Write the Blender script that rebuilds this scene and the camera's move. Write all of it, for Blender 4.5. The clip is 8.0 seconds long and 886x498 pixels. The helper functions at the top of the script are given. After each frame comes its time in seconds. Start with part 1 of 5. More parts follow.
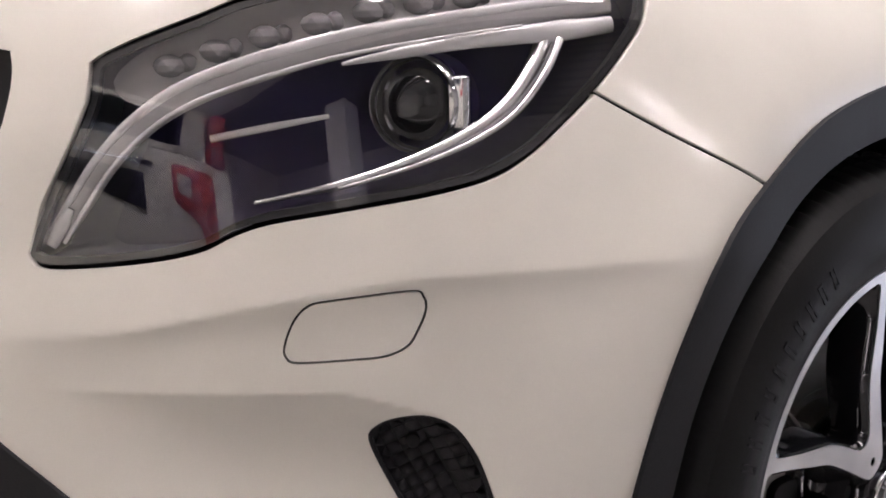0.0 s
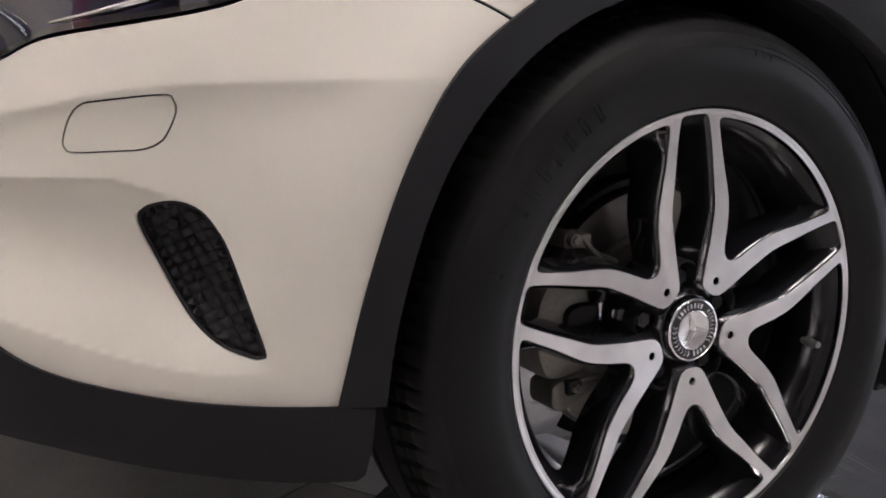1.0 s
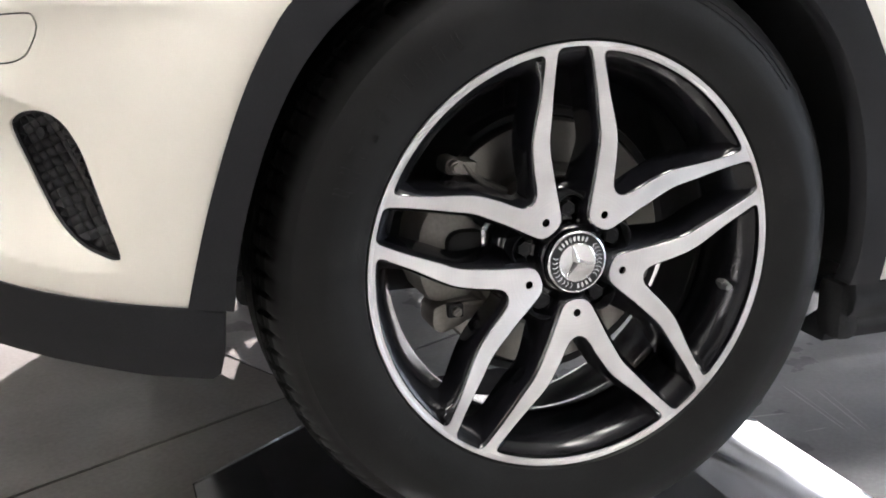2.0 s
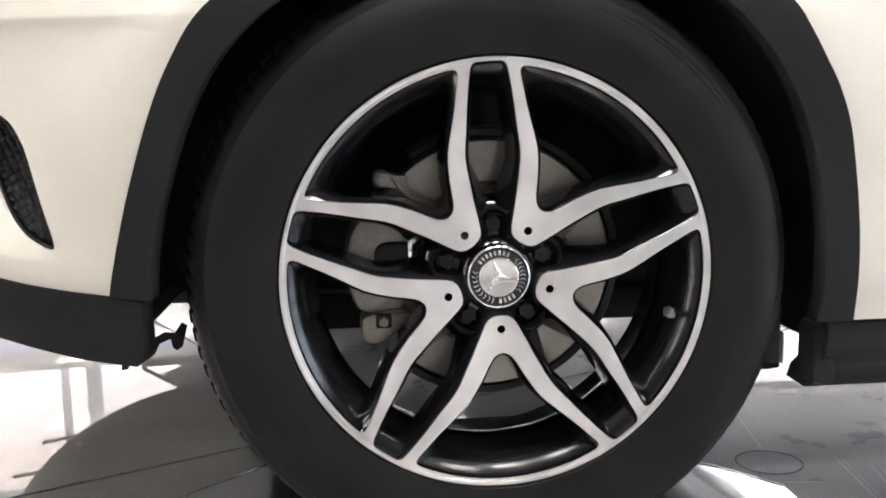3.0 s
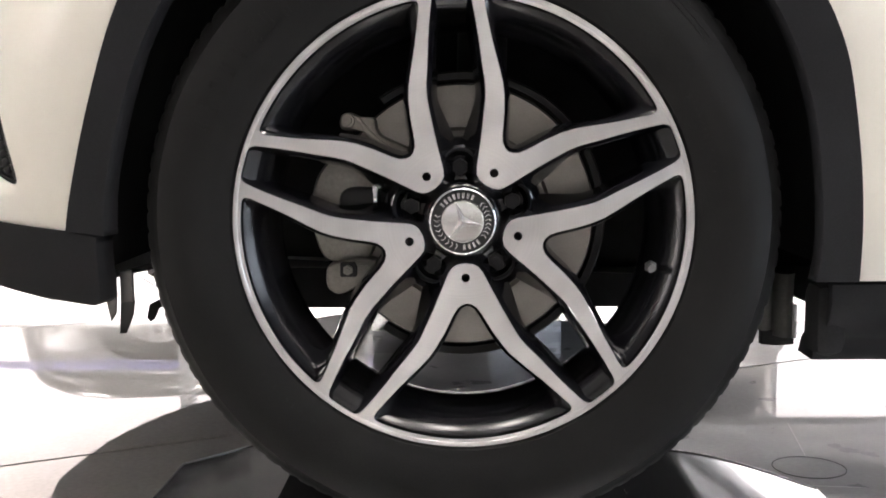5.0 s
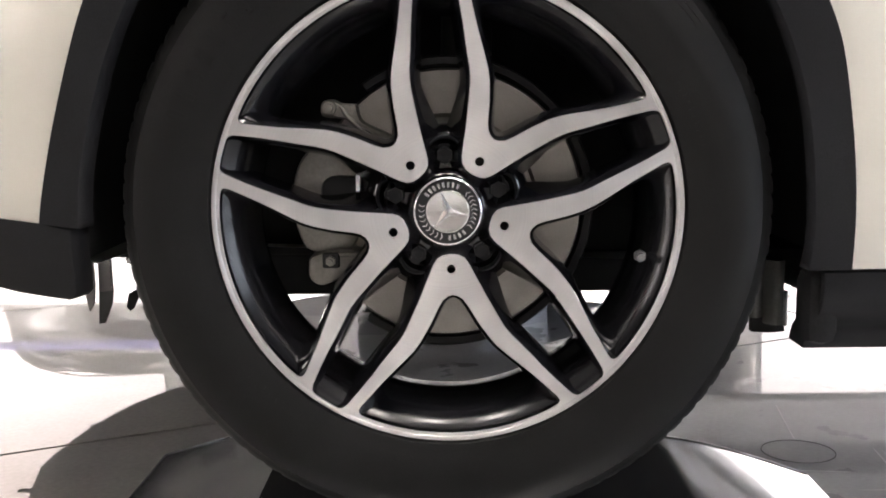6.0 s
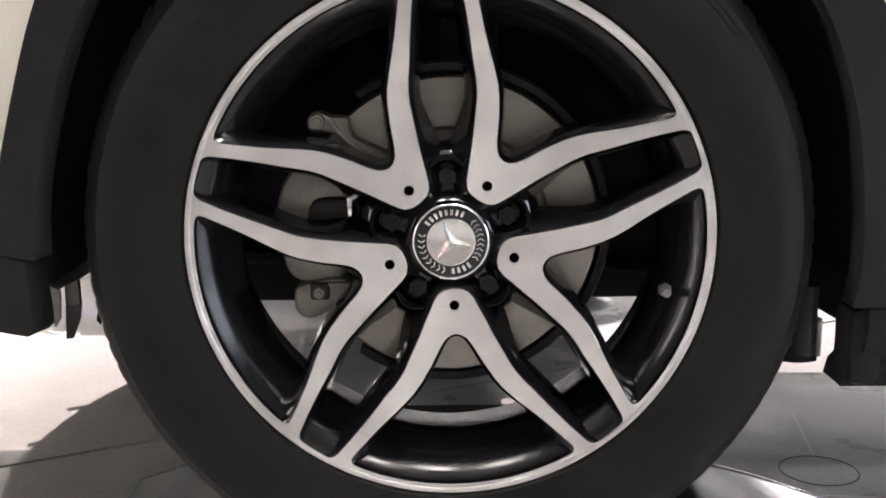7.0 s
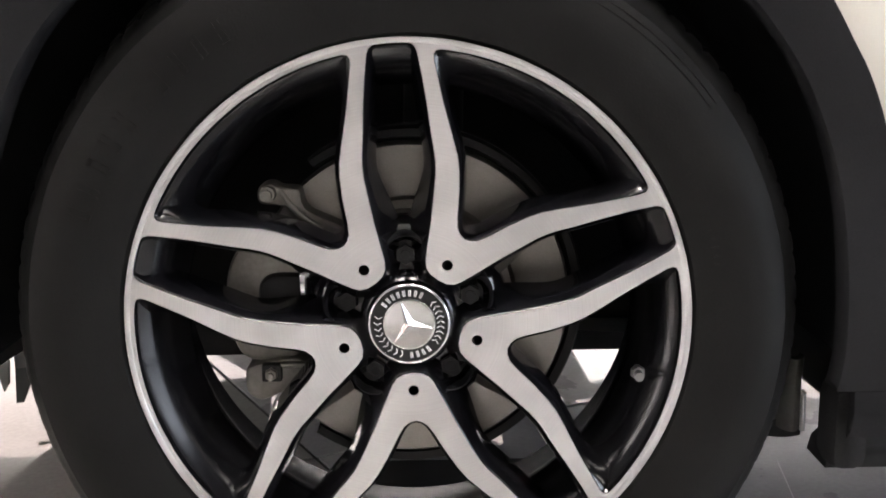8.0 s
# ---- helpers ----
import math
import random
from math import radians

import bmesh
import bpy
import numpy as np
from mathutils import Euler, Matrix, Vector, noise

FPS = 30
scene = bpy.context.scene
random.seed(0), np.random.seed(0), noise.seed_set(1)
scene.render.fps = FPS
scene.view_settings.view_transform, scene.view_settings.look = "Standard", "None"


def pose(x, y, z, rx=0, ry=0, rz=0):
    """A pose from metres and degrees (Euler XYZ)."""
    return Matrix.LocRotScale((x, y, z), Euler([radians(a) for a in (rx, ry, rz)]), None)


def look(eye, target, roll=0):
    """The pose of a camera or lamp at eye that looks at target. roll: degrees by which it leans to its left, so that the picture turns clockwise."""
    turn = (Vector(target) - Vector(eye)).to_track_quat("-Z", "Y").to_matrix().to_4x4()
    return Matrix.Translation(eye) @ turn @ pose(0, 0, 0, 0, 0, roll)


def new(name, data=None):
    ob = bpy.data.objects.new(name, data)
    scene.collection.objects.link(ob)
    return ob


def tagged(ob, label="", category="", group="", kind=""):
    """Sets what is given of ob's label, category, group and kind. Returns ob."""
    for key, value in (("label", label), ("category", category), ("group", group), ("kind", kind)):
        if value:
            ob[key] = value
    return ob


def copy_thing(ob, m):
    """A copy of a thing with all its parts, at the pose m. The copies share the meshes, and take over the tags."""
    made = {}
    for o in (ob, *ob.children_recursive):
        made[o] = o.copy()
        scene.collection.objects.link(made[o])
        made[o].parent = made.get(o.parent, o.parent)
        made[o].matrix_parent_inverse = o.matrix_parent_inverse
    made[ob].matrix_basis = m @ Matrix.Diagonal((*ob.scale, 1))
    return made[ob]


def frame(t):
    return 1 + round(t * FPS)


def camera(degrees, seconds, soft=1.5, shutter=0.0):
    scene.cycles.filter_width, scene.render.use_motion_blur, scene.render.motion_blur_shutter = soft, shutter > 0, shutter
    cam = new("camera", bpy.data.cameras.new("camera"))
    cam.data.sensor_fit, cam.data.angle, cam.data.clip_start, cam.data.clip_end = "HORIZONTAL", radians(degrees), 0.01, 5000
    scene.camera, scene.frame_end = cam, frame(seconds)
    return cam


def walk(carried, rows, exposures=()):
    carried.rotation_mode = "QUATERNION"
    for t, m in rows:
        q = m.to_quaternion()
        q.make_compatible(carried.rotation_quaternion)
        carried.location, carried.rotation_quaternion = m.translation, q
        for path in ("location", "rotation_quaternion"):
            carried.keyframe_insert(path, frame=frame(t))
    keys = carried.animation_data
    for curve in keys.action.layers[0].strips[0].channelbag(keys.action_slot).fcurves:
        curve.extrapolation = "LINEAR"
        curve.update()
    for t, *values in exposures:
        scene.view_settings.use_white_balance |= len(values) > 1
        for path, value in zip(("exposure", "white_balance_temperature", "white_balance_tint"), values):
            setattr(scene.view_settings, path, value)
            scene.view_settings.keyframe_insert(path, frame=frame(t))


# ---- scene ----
cam = camera(44.37, 8.0, soft=1.8)
# seconds, place in metres, yaw, pitch, roll in degrees
PATH = [
    (0.0, -0.9961, -0.5292, 0.7624, -38.60, -8.33, -1.46),
    (0.5, -0.9334, -0.7013, 0.7230, -34.60, -9.49, -0.94),
    (1.0, -0.7992, -0.8463, 0.6809, -29.77, -11.94, -0.97),
    (1.5, -0.6731, -0.9315, 0.6683, -25.28, -14.96, -0.88),
    (1.8, -0.5938, -0.9708, 0.6762, -22.79, -15.95, -0.28),
    (2.0, -0.5157, -1.0280, 0.6725, -19.20, -15.17, -0.36),
    (2.2, -0.4287, -1.0768, 0.6569, -15.44, -13.86, -0.70),
    (3.3, -0.1487, -1.1550, 0.5340, -4.98, -7.92, -0.50),
    (3.5, -0.1262, -1.1523, 0.5035, -4.16, -6.75, -0.40),
    (4.0, -0.0265, -1.1517, 0.4630, 0.32, -5.69, -0.54),
    (4.5, -0.0147, -1.1428, 0.4420, 0.80, -5.51, -0.40),
    (4.7, -0.0080, -1.1300, 0.4420, 1.08, -5.86, -0.41),
    (5.8, 0.0069, -1.1088, 0.4434, 0.69, -7.23, -0.55),
    (6.0, 0.0002, -1.0918, 0.4584, 0.29, -7.83, -0.75),
    (6.5, 0.0006, -1.0304, 0.4886, 0.39, -9.14, -0.70),
    (7.0, -0.0140, -0.9591, 0.5250, -0.40, -10.89, -0.52),
    (7.5, -0.0015, -0.9039, 0.5508, -0.03, -11.34, -0.76),
    (8.0, 0.0178, -0.8862, 0.5841, -0.74, -11.02, -0.66),
]
# seconds, stops, kelvin, tint
EXPOSURES = [(0.0, -0.44, 6250, 22), (0.6, -0.42, 6280, 21), (1.0, -0.38, 6330, 20), (1.5, 0.24, 6330, 16), (2.0, 0.53, 6150, 12), (3.5, 0.52, 6200, 12), (4.0, 0.43, 6200, 13), (4.5, 0.40, 6250, 13), (6.0, 0.33, 6400, 14), (8.0, 0.34, 6400, 14)]
walk(cam, [(t, pose(x, y, z, 0, 0, yaw) @ pose(0, 0, 0, 90 + pitch, 0, 0) @ pose(0, 0, 0, 0, 0, roll))
           for t, x, y, z, yaw, pitch, roll in PATH], EXPOSURES)

# ---- light ----
world = bpy.data.worlds.new("sky")
scene.world = world
world.use_nodes = True
sky = world.node_tree.nodes.new("ShaderNodeTexSky")
sky.sky_type, sky.sun_disc = "NISHITA", False
SUN_HEIGHT, SUN_TURN = radians(36), radians(12)      # above the horizon; east of the view north
sky.sun_elevation, sky.sun_rotation = SUN_HEIGHT, SUN_TURN
world.node_tree.nodes["Background"].inputs[1].default_value = 0.1
world.node_tree.links.new(sky.outputs[0], world.node_tree.nodes["Background"].inputs[0])
sun = new("sun", bpy.data.lights.new("sun", "SUN"))
sun.data.energy, sun.data.angle, sun.data.color = 4.0, radians(0.5), (1.0, 0.95, 0.88)
sun.matrix_world = look((2.1, 10, 7.4), (0, 0, 0))
PANEL_LIGHT = 37.0     # ceiling lights
SIDE_LIGHT = 6.2        # daylight behind the west window
EAST_LIGHT = 4.4        # cool daylight behind the east window
WINDOW_LIGHT = 2.3     # daylight behind the show window


# ---- materials ----
def material(name, colour, rough=0.5, metal=0.0, coat=0.0, grain=0.0, grain_size=300.0, stain=0.0, stain_size=6.0,
             bump=0.0, rough_var=0.0, emit=0.0, spec=0.5, coat_rough=0.03):
    """A principled surface with colour variation at two scales and a fine relief."""
    m = bpy.data.materials.new(name)
    m.use_nodes = True
    nt = m.node_tree
    b = nt.nodes["Principled BSDF"]
    b.inputs["Base Color"].default_value = (*colour, 1)
    b.inputs["Roughness"].default_value = rough
    b.inputs["Metallic"].default_value = metal
    b.inputs["Coat Weight"].default_value = coat
    b.inputs["Coat Roughness"].default_value = coat_rough
    b.inputs["Specular IOR Level"].default_value = spec
    if emit:
        b.inputs["Emission Color"].default_value = (*colour, 1)
        b.inputs["Emission Strength"].default_value = emit
    if grain or stain or bump or rough_var:
        geo = nt.nodes.new("ShaderNodeTexCoord")
        fine = nt.nodes.new("ShaderNodeTexNoise")
        fine.inputs["Scale"].default_value, fine.inputs["Detail"].default_value = grain_size, 4
        wide = nt.nodes.new("ShaderNodeTexNoise")
        wide.inputs["Scale"].default_value, wide.inputs["Detail"].default_value = stain_size, 6
        for n in (fine, wide):
            nt.links.new(geo.outputs["Object"], n.inputs["Vector"])
        last = None
        for n, k in ((fine, grain), (wide, stain)):
            if not k:
                continue
            ramp = nt.nodes.new("ShaderNodeMapRange")
            ramp.inputs[1].default_value, ramp.inputs[2].default_value = 0.3, 0.7
            ramp.inputs[3].default_value, ramp.inputs[4].default_value = 1 - k, 1 + k
            nt.links.new(n.outputs["Fac"], ramp.inputs[0])
            mix = nt.nodes.new("ShaderNodeVectorMath")
            mix.operation = "SCALE"
            if last:
                nt.links.new(last, mix.inputs[0])
            else:
                mix.inputs[0].default_value = colour
            nt.links.new(ramp.outputs[0], mix.inputs["Scale"])
            last = mix.outputs[0]
        if last:
            nt.links.new(last, b.inputs["Base Color"])
        if rough_var:
            ramp = nt.nodes.new("ShaderNodeMapRange")
            ramp.inputs[1].default_value, ramp.inputs[2].default_value = 0.3, 0.7
            ramp.inputs[3].default_value, ramp.inputs[4].default_value = max(rough - rough_var, 0.01), rough + rough_var
            nt.links.new(wide.outputs["Fac"], ramp.inputs[0])
            nt.links.new(ramp.outputs[0], b.inputs["Roughness"])
        if bump:
            bp = nt.nodes.new("ShaderNodeBump")
            bp.inputs["Strength"].default_value, bp.inputs["Distance"].default_value = bump, 0.001
            nt.links.new(fine.outputs["Fac"], bp.inputs["Height"])
            nt.links.new(bp.outputs[0], b.inputs["Normal"])
    return m


def glass(name, colour=(1, 1, 1), rough=0.0, base=0.04):
    """Thin clear pane: mostly clear, with the same gloss on both of its faces."""
    m = bpy.data.materials.new(name)
    m.use_nodes = True
    nt = m.node_tree
    nt.nodes.clear()
    out, mix = nt.nodes.new("ShaderNodeOutputMaterial"), nt.nodes.new("ShaderNodeMixShader")
    clear, gloss = nt.nodes.new("ShaderNodeBsdfTransparent"), nt.nodes.new("ShaderNodeBsdfGlossy")
    clear.inputs[0].default_value = (*colour, 1)
    gloss.inputs["Roughness"].default_value = rough
    facing, power, share = nt.nodes.new("ShaderNodeLayerWeight"), nt.nodes.new("ShaderNodeMath"), nt.nodes.new("ShaderNodeMath")
    facing.inputs["Blend"].default_value = 0.5
    power.operation, power.inputs[1].default_value = "POWER", 4.0
    share.operation, share.inputs[1].default_value, share.inputs[2].default_value = "MULTIPLY_ADD", 0.8, base
    nt.links.new(facing.outputs["Facing"], power.inputs[0])
    nt.links.new(power.outputs[0], share.inputs[0])
    nt.links.new(share.outputs[0], mix.inputs[0])
    nt.links.new(clear.outputs[0], mix.inputs[1])
    nt.links.new(gloss.outputs[0], mix.inputs[2])
    nt.links.new(mix.outputs[0], out.inputs[0])
    return m


PAINT = material("cream_paint", (0.770, 0.743, 0.664), 0.38, coat=0.6, grain=0.02, grain_size=900, stain=0.05, stain_size=7, rough_var=0.06, coat_rough=0.12)
PLASTIC = material("black_plastic", (0.0165, 0.0167, 0.0185), 0.55, grain=0.15, grain_size=700, stain=0.12, stain_size=9, bump=0.25, rough_var=0.06, spec=0.16)
LINER = material("arch_liner", (0.020, 0.020, 0.021), 0.8, grain=0.2, grain_size=400, stain=0.3, stain_size=12, bump=0.4, spec=0.2)
RUBBER = material("tyre_rubber", (0.0095, 0.0095, 0.0095), 0.5, grain=0.12, grain_size=500, stain=0.25, stain_size=14, bump=0.2, rough_var=0.08, spec=0.17)
# tread rubber darker than the sidewall: shade in the arch painted in
TREAD_SHADE = material("shaded_tread_rubber", (0.006, 0.006, 0.006), 0.85, grain=0.15, grain_size=300, stain=0.2, stain_size=20, bump=0.3, spec=0.2)
GLOSS_BLACK = material("gloss_black_paint", (0.006, 0.006, 0.0075), 0.10, coat=0.45, stain=0.2, stain_size=30, rough_var=0.04)
BARREL_BLACK = material("lacquered_black_paint", (0.008, 0.008, 0.0095), 0.18, spec=0.4, stain=0.2, stain_size=30, rough_var=0.05)
POCKET_BLACK = material("pocket_black", (0.006, 0.006, 0.007), 0.42, stain=0.2, stain_size=40, spec=0.3)
MACHINED = material("machined_aluminium", (0.75, 0.745, 0.745), 0.30, 1.0, grain=0.03, grain_size=900)
BRIGHT = material("bright_chrome", (0.85, 0.85, 0.87), 0.10, 1.0, stain=0.05, stain_size=30)
CAST = material("cast_metal", (0.30, 0.285, 0.26), 0.48, 0.6, grain=0.1, grain_size=250, stain=0.15, stain_size=25, bump=0.3)
DISC = material("brake_disc_steel", (0.27, 0.255, 0.235), 0.36, 1.0, grain=0.07, grain_size=600, stain=0.10, stain_size=30, bump=0.08)
DARK_STEEL = material("dark_steel", (0.010, 0.010, 0.011), 0.5, 0.1, grain=0.1, stain=0.2, stain_size=20, bump=0.2)
MIRROR_SHEET = material("polished_sheet", (0.80, 0.81, 0.83), 0.10, 1.0, grain=0.03, stain=0.06, stain_size=5, rough_var=0.05)
WALL_PAINT = material("wall_paint", (0.78, 0.77, 0.74), 0.7, grain=0.03, stain=0.04, stain_size=1.5, bump=0.05)
CEILING_PAINT = material("ceiling_paint", (0.75, 0.74, 0.72), 0.8, grain=0.03, stain=0.03, stain_size=1.2)
TILE = material("polished_tile", (0.295, 0.288, 0.275), 0.45, coat=1.0, coat_rough=0.012, grain=0.08, grain_size=120, stain=0.22, stain_size=4, rough_var=0.12, spec=0.08)
# rougher film, and a paler colour painted in to brighten this floor
TILE_FILM_LIT = material("dusty_lit_tile", (0.44, 0.445, 0.455), 0.34, coat=0.9, coat_rough=0.02, grain=0.08, grain_size=120, stain=0.25, stain_size=5, rough_var=0.14, spec=0.25)
for waxed in (TILE, TILE_FILM_LIT):      # dense wax polish
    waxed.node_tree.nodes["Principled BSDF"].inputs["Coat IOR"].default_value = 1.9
STREAK = material("streaked_polish", (0.62, 0.62, 0.63), 0.5, grain=0.1)
JOINT = material("tile_joint", (0.03, 0.029, 0.028), 0.8, grain=0.2, stain=0.2)
LAMP_PANEL = material("lamp_panel", (1.0, 0.94, 0.86), emit=PANEL_LIGHT)
WHITE_TRIM = material("white_trim", (0.72, 0.72, 0.72), 0.4, stain=0.04)
CLEAR = glass("clear_cover", base=0.13)     # both faces of the cover together
WINDOW_GLASS = glass("window_glass")
SILVER_PAINT = material("silver_paint", (0.30, 0.295, 0.29), 0.28, 0.5, coat=1.0, grain=0.05, grain_size=900, stain=0.03)
DARK_GLASS = material("dark_car_glass", (0.01, 0.012, 0.014), 0.03, coat=1.0, stain=0.1)
DAYLIGHT = material("daylight_backdrop", (1.0, 0.93, 0.88), emit=WINDOW_LIGHT)


def fade_up(m, low, high, colours):
    """A distance that passes from one tone to another with height."""
    nt = m.node_tree
    b = nt.nodes["Principled BSDF"]
    at, split, ramp = nt.nodes.new("ShaderNodeNewGeometry"), nt.nodes.new("ShaderNodeSeparateXYZ"), nt.nodes.new("ShaderNodeMapRange")
    ramp.inputs[1].default_value, ramp.inputs[2].default_value = low, high
    mix = nt.nodes.new("ShaderNodeMix")
    mix.data_type = "RGBA"
    mix.inputs[6].default_value, mix.inputs[7].default_value = ((*c, 1) for c in colours)
    nt.links.new(at.outputs["Position"], split.inputs[0])
    nt.links.new(split.outputs["Z"], ramp.inputs[0])
    nt.links.new(ramp.outputs[0], mix.inputs[0])
    nt.links.new(mix.outputs[2], b.inputs["Emission Color"])


fade_up(DAYLIGHT, 2.6, 5.8, ((1.0, 0.94, 0.90), (0.52, 0.40, 0.32)))
SIDE_DAYLIGHT = material("side_backdrop", (1.0, 0.925, 0.88), emit=SIDE_LIGHT)
EAST_DAYLIGHT = material("east_backdrop", (0.84, 0.92, 1.0), emit=EAST_LIGHT)
GREY_WALL = material("grey_wall_paint", (0.34, 0.33, 0.32), 0.7, grain=0.03, stain=0.06, stain_size=1.5, bump=0.05)
DARK_WALL = material("dark_wall_paint", (0.09, 0.088, 0.085), 0.6, grain=0.03, stain=0.08, stain_size=1.5, bump=0.05)
SHEET = material("shiny_plastic_sheet", (0.17, 0.165, 0.165), 0.20, 0.7, stain=0.2, stain_size=40, rough_var=0.08)
SATIN_SILVER = material("satin_silver", (0.88, 0.88, 0.88), 0.2, 0.35, stain=0.08, stain_size=60)
PLINTH = material("white_platform", (0.75, 0.73, 0.71), 0.35, coat=0.3, stain=0.05, stain_size=2)
# no lamp behind it: glow added so the floor mirrors a white band
PLINTH_GLOW = material("added_glow_panel", (1.0, 0.95, 0.91), 0.4, emit=1.7)
RAIL_BLUE = material("grey_blue_paint", (0.40, 0.39, 0.74), 0.4, stain=0.08, stain_size=8)
EMBLEM_METAL = material("emblem_metal", (0.86, 0.86, 0.87), 0.20, 1.0, stain=0.05, stain_size=60)
CAP_METAL = material("cap_metal", (0.74, 0.73, 0.72), 0.24, 1.0, stain=0.05, stain_size=60)
VALVE = material("dull_valve_metal", (0.22, 0.22, 0.22), 0.4, 0.8, stain=0.1)
GUIDE = material("light_guide", (0.90, 0.89, 0.89), 0.22, 0.15, coat=0.8, stain=0.04, stain_size=25)
SATIN_GREY = material("satin_grey_plastic", (0.58, 0.56, 0.56), 0.32, stain=0.1, stain_size=15)
DEFLECTOR = material("smooth_black_plastic", (0.02, 0.02, 0.022), 0.22, stain=0.15, stain_size=20, rough_var=0.06)
GREY_PLASTIC = material("dusty_grey_plastic", (0.11, 0.109, 0.100), 0.6, grain=0.1, stain=0.2, stain_size=20, bump=0.2)
PAVING = material("light_paving", (0.42, 0.41, 0.39), 0.8, grain=0.1, grain_size=30, stain=0.12, stain_size=0.8)
BARREL_GREY = material("barrel_grey", (0.50, 0.50, 0.51), 0.24, 0.8, grain=0.06, stain=0.12, stain_size=20)
VENT_BLACK = material("vent_plastic", (0.026, 0.026, 0.028), 0.5, grain=0.15, grain_size=700, stain=0.12, stain_size=20, spec=0.15)
GUIDE_GREY = material("translucent_guide", (0.50, 0.49, 0.49), 0.25, coat=0.8, stain=0.06, stain_size=25)
SWEEP = material("silvered_strip", (0.92, 0.91, 0.92), 0.16, 0.5, coat=1.0, stain=0.05, stain_size=40)
LAMP_BLACK = material("lamp_black", (0.034, 0.024, 0.105), 0.35, stain=0.2, stain_size=12)
BULB = material("clear_bulb", (0.27, 0.26, 0.27), 0.10, coat=1.0, stain=0.1, stain_size=40)
HEAT_SHIELD = material("aluminium_heat_shield", (0.72, 0.74, 0.78), 0.42, 0.6, grain=0.05, stain=0.25, stain_size=9, bump=0.15)
UNDER = material("underbody_plastic", (0.42, 0.42, 0.41), 0.6, grain=0.1, stain=0.3, stain_size=4, bump=0.2)
RED_LENS = material("red_lens", (0.48, 0.06, 0.05), 0.08, coat=1.0, stain=0.3, stain_size=20, emit=0.4)
DARK_RED = material("dark_red_lens", (0.30, 0.016, 0.020), 0.10, coat=1.0, stain=0.3, stain_size=20)


def turned(m, amount):
    """Lathe-turned metal: the sheen spreads outwards from the object's origin."""
    nt = m.node_tree
    b = nt.nodes["Principled BSDF"]
    at, to = nt.nodes.new("ShaderNodeTexCoord"), nt.nodes.new("ShaderNodeVectorTransform")
    to.vector_type, to.convert_from, to.convert_to = "VECTOR", "OBJECT", "WORLD"
    nt.links.new(at.outputs["Object"], to.inputs[0])
    nt.links.new(to.outputs[0], b.inputs["Tangent"])
    b.inputs["Anisotropic"].default_value = amount
    # fine rings left by the tool, and broad tonal drift
    size, rings, drift = nt.nodes.new("ShaderNodeVectorMath"), nt.nodes.new("ShaderNodeTexNoise"), nt.nodes.new("ShaderNodeTexNoise")
    size.operation, rings.noise_dimensions = "LENGTH", "1D"
    rings.inputs["Scale"].default_value, rings.inputs["Detail"].default_value = 900.0, 3
    drift.inputs["Scale"].default_value, drift.inputs["Detail"].default_value = 14.0, 2
    nt.links.new(at.outputs["Object"], size.inputs[0])
    nt.links.new(size.outputs["Value"], rings.inputs["W"])
    nt.links.new(at.outputs["Object"], drift.inputs["Vector"])
    tone = nt.nodes.new("ShaderNodeMath")
    tone.operation = "MULTIPLY"
    for k, (n, low, high) in enumerate(((rings, 0.95, 1.04), (drift, 0.84, 1.16))):
        spread = nt.nodes.new("ShaderNodeMapRange")
        spread.inputs[1].default_value, spread.inputs[2].default_value = 0.3, 0.7
        spread.inputs[3].default_value, spread.inputs[4].default_value = low, high
        nt.links.new(n.outputs["Fac"], spread.inputs[0])
        nt.links.new(spread.outputs[0], tone.inputs[k])
    scaled = nt.nodes.new("ShaderNodeVectorMath")
    scaled.operation = "SCALE"
    scaled.inputs[0].default_value = b.inputs["Base Color"].default_value[:3]
    nt.links.new(tone.outputs[0], scaled.inputs["Scale"])
    nt.links.new(scaled.outputs[0], b.inputs["Base Color"])


turned(MACHINED, 0.88)


# ---- mesh helpers ----
def part(name, data, mat, parent=None, label="", smooth=True):
    """Links a bmesh or a mesh as one mesh object under a thing or a part."""
    if isinstance(data, bmesh.types.BMesh):
        me = bpy.data.meshes.new(name)
        data.to_mesh(me)
        data.free()
        me.shade_smooth() if smooth else me.shade_flat()
    else:
        me = data
    for m in (mat if isinstance(mat, (list, tuple)) else [mat]):
        me.materials.append(m)
    ob = new(name, me)
    if parent:
        ob.parent = parent
    return tagged(ob, label)


def thing(name, at, label, category, group="", kind=""):
    ob = new(name)
    ob.location = at
    ob.empty_display_size = 0.1
    return tagged(ob, label, category, group, kind)


def sharp(me, degrees=35):
    me.set_sharp_from_angle(angle=radians(degrees))
    return me


def finish(bm, name, degrees=35):
    """A mesh from a bmesh, smooth but for its sharp edges."""
    bmesh.ops.recalc_face_normals(bm, faces=bm.faces)
    me = bpy.data.meshes.new(name)
    bm.to_mesh(me)
    bm.free()
    me.shade_smooth()
    return sharp(me, degrees)


def block(bm, x0, x1, y0, y1, z0, z1, bevel=0.0):
    made = bmesh.ops.create_cube(bm, size=1, matrix=Matrix.Translation(((x0 + x1) / 2, (y0 + y1) / 2, (z0 + z1) / 2)) @ Matrix.Diagonal((x1 - x0, y1 - y0, z1 - z0, 1)))
    if bevel:
        edges = list({e for v in made["verts"] for e in v.link_edges})
        bmesh.ops.bevel(bm, geom=edges, offset=bevel, segments=2, affect="EDGES", profile=0.5)
    return bm


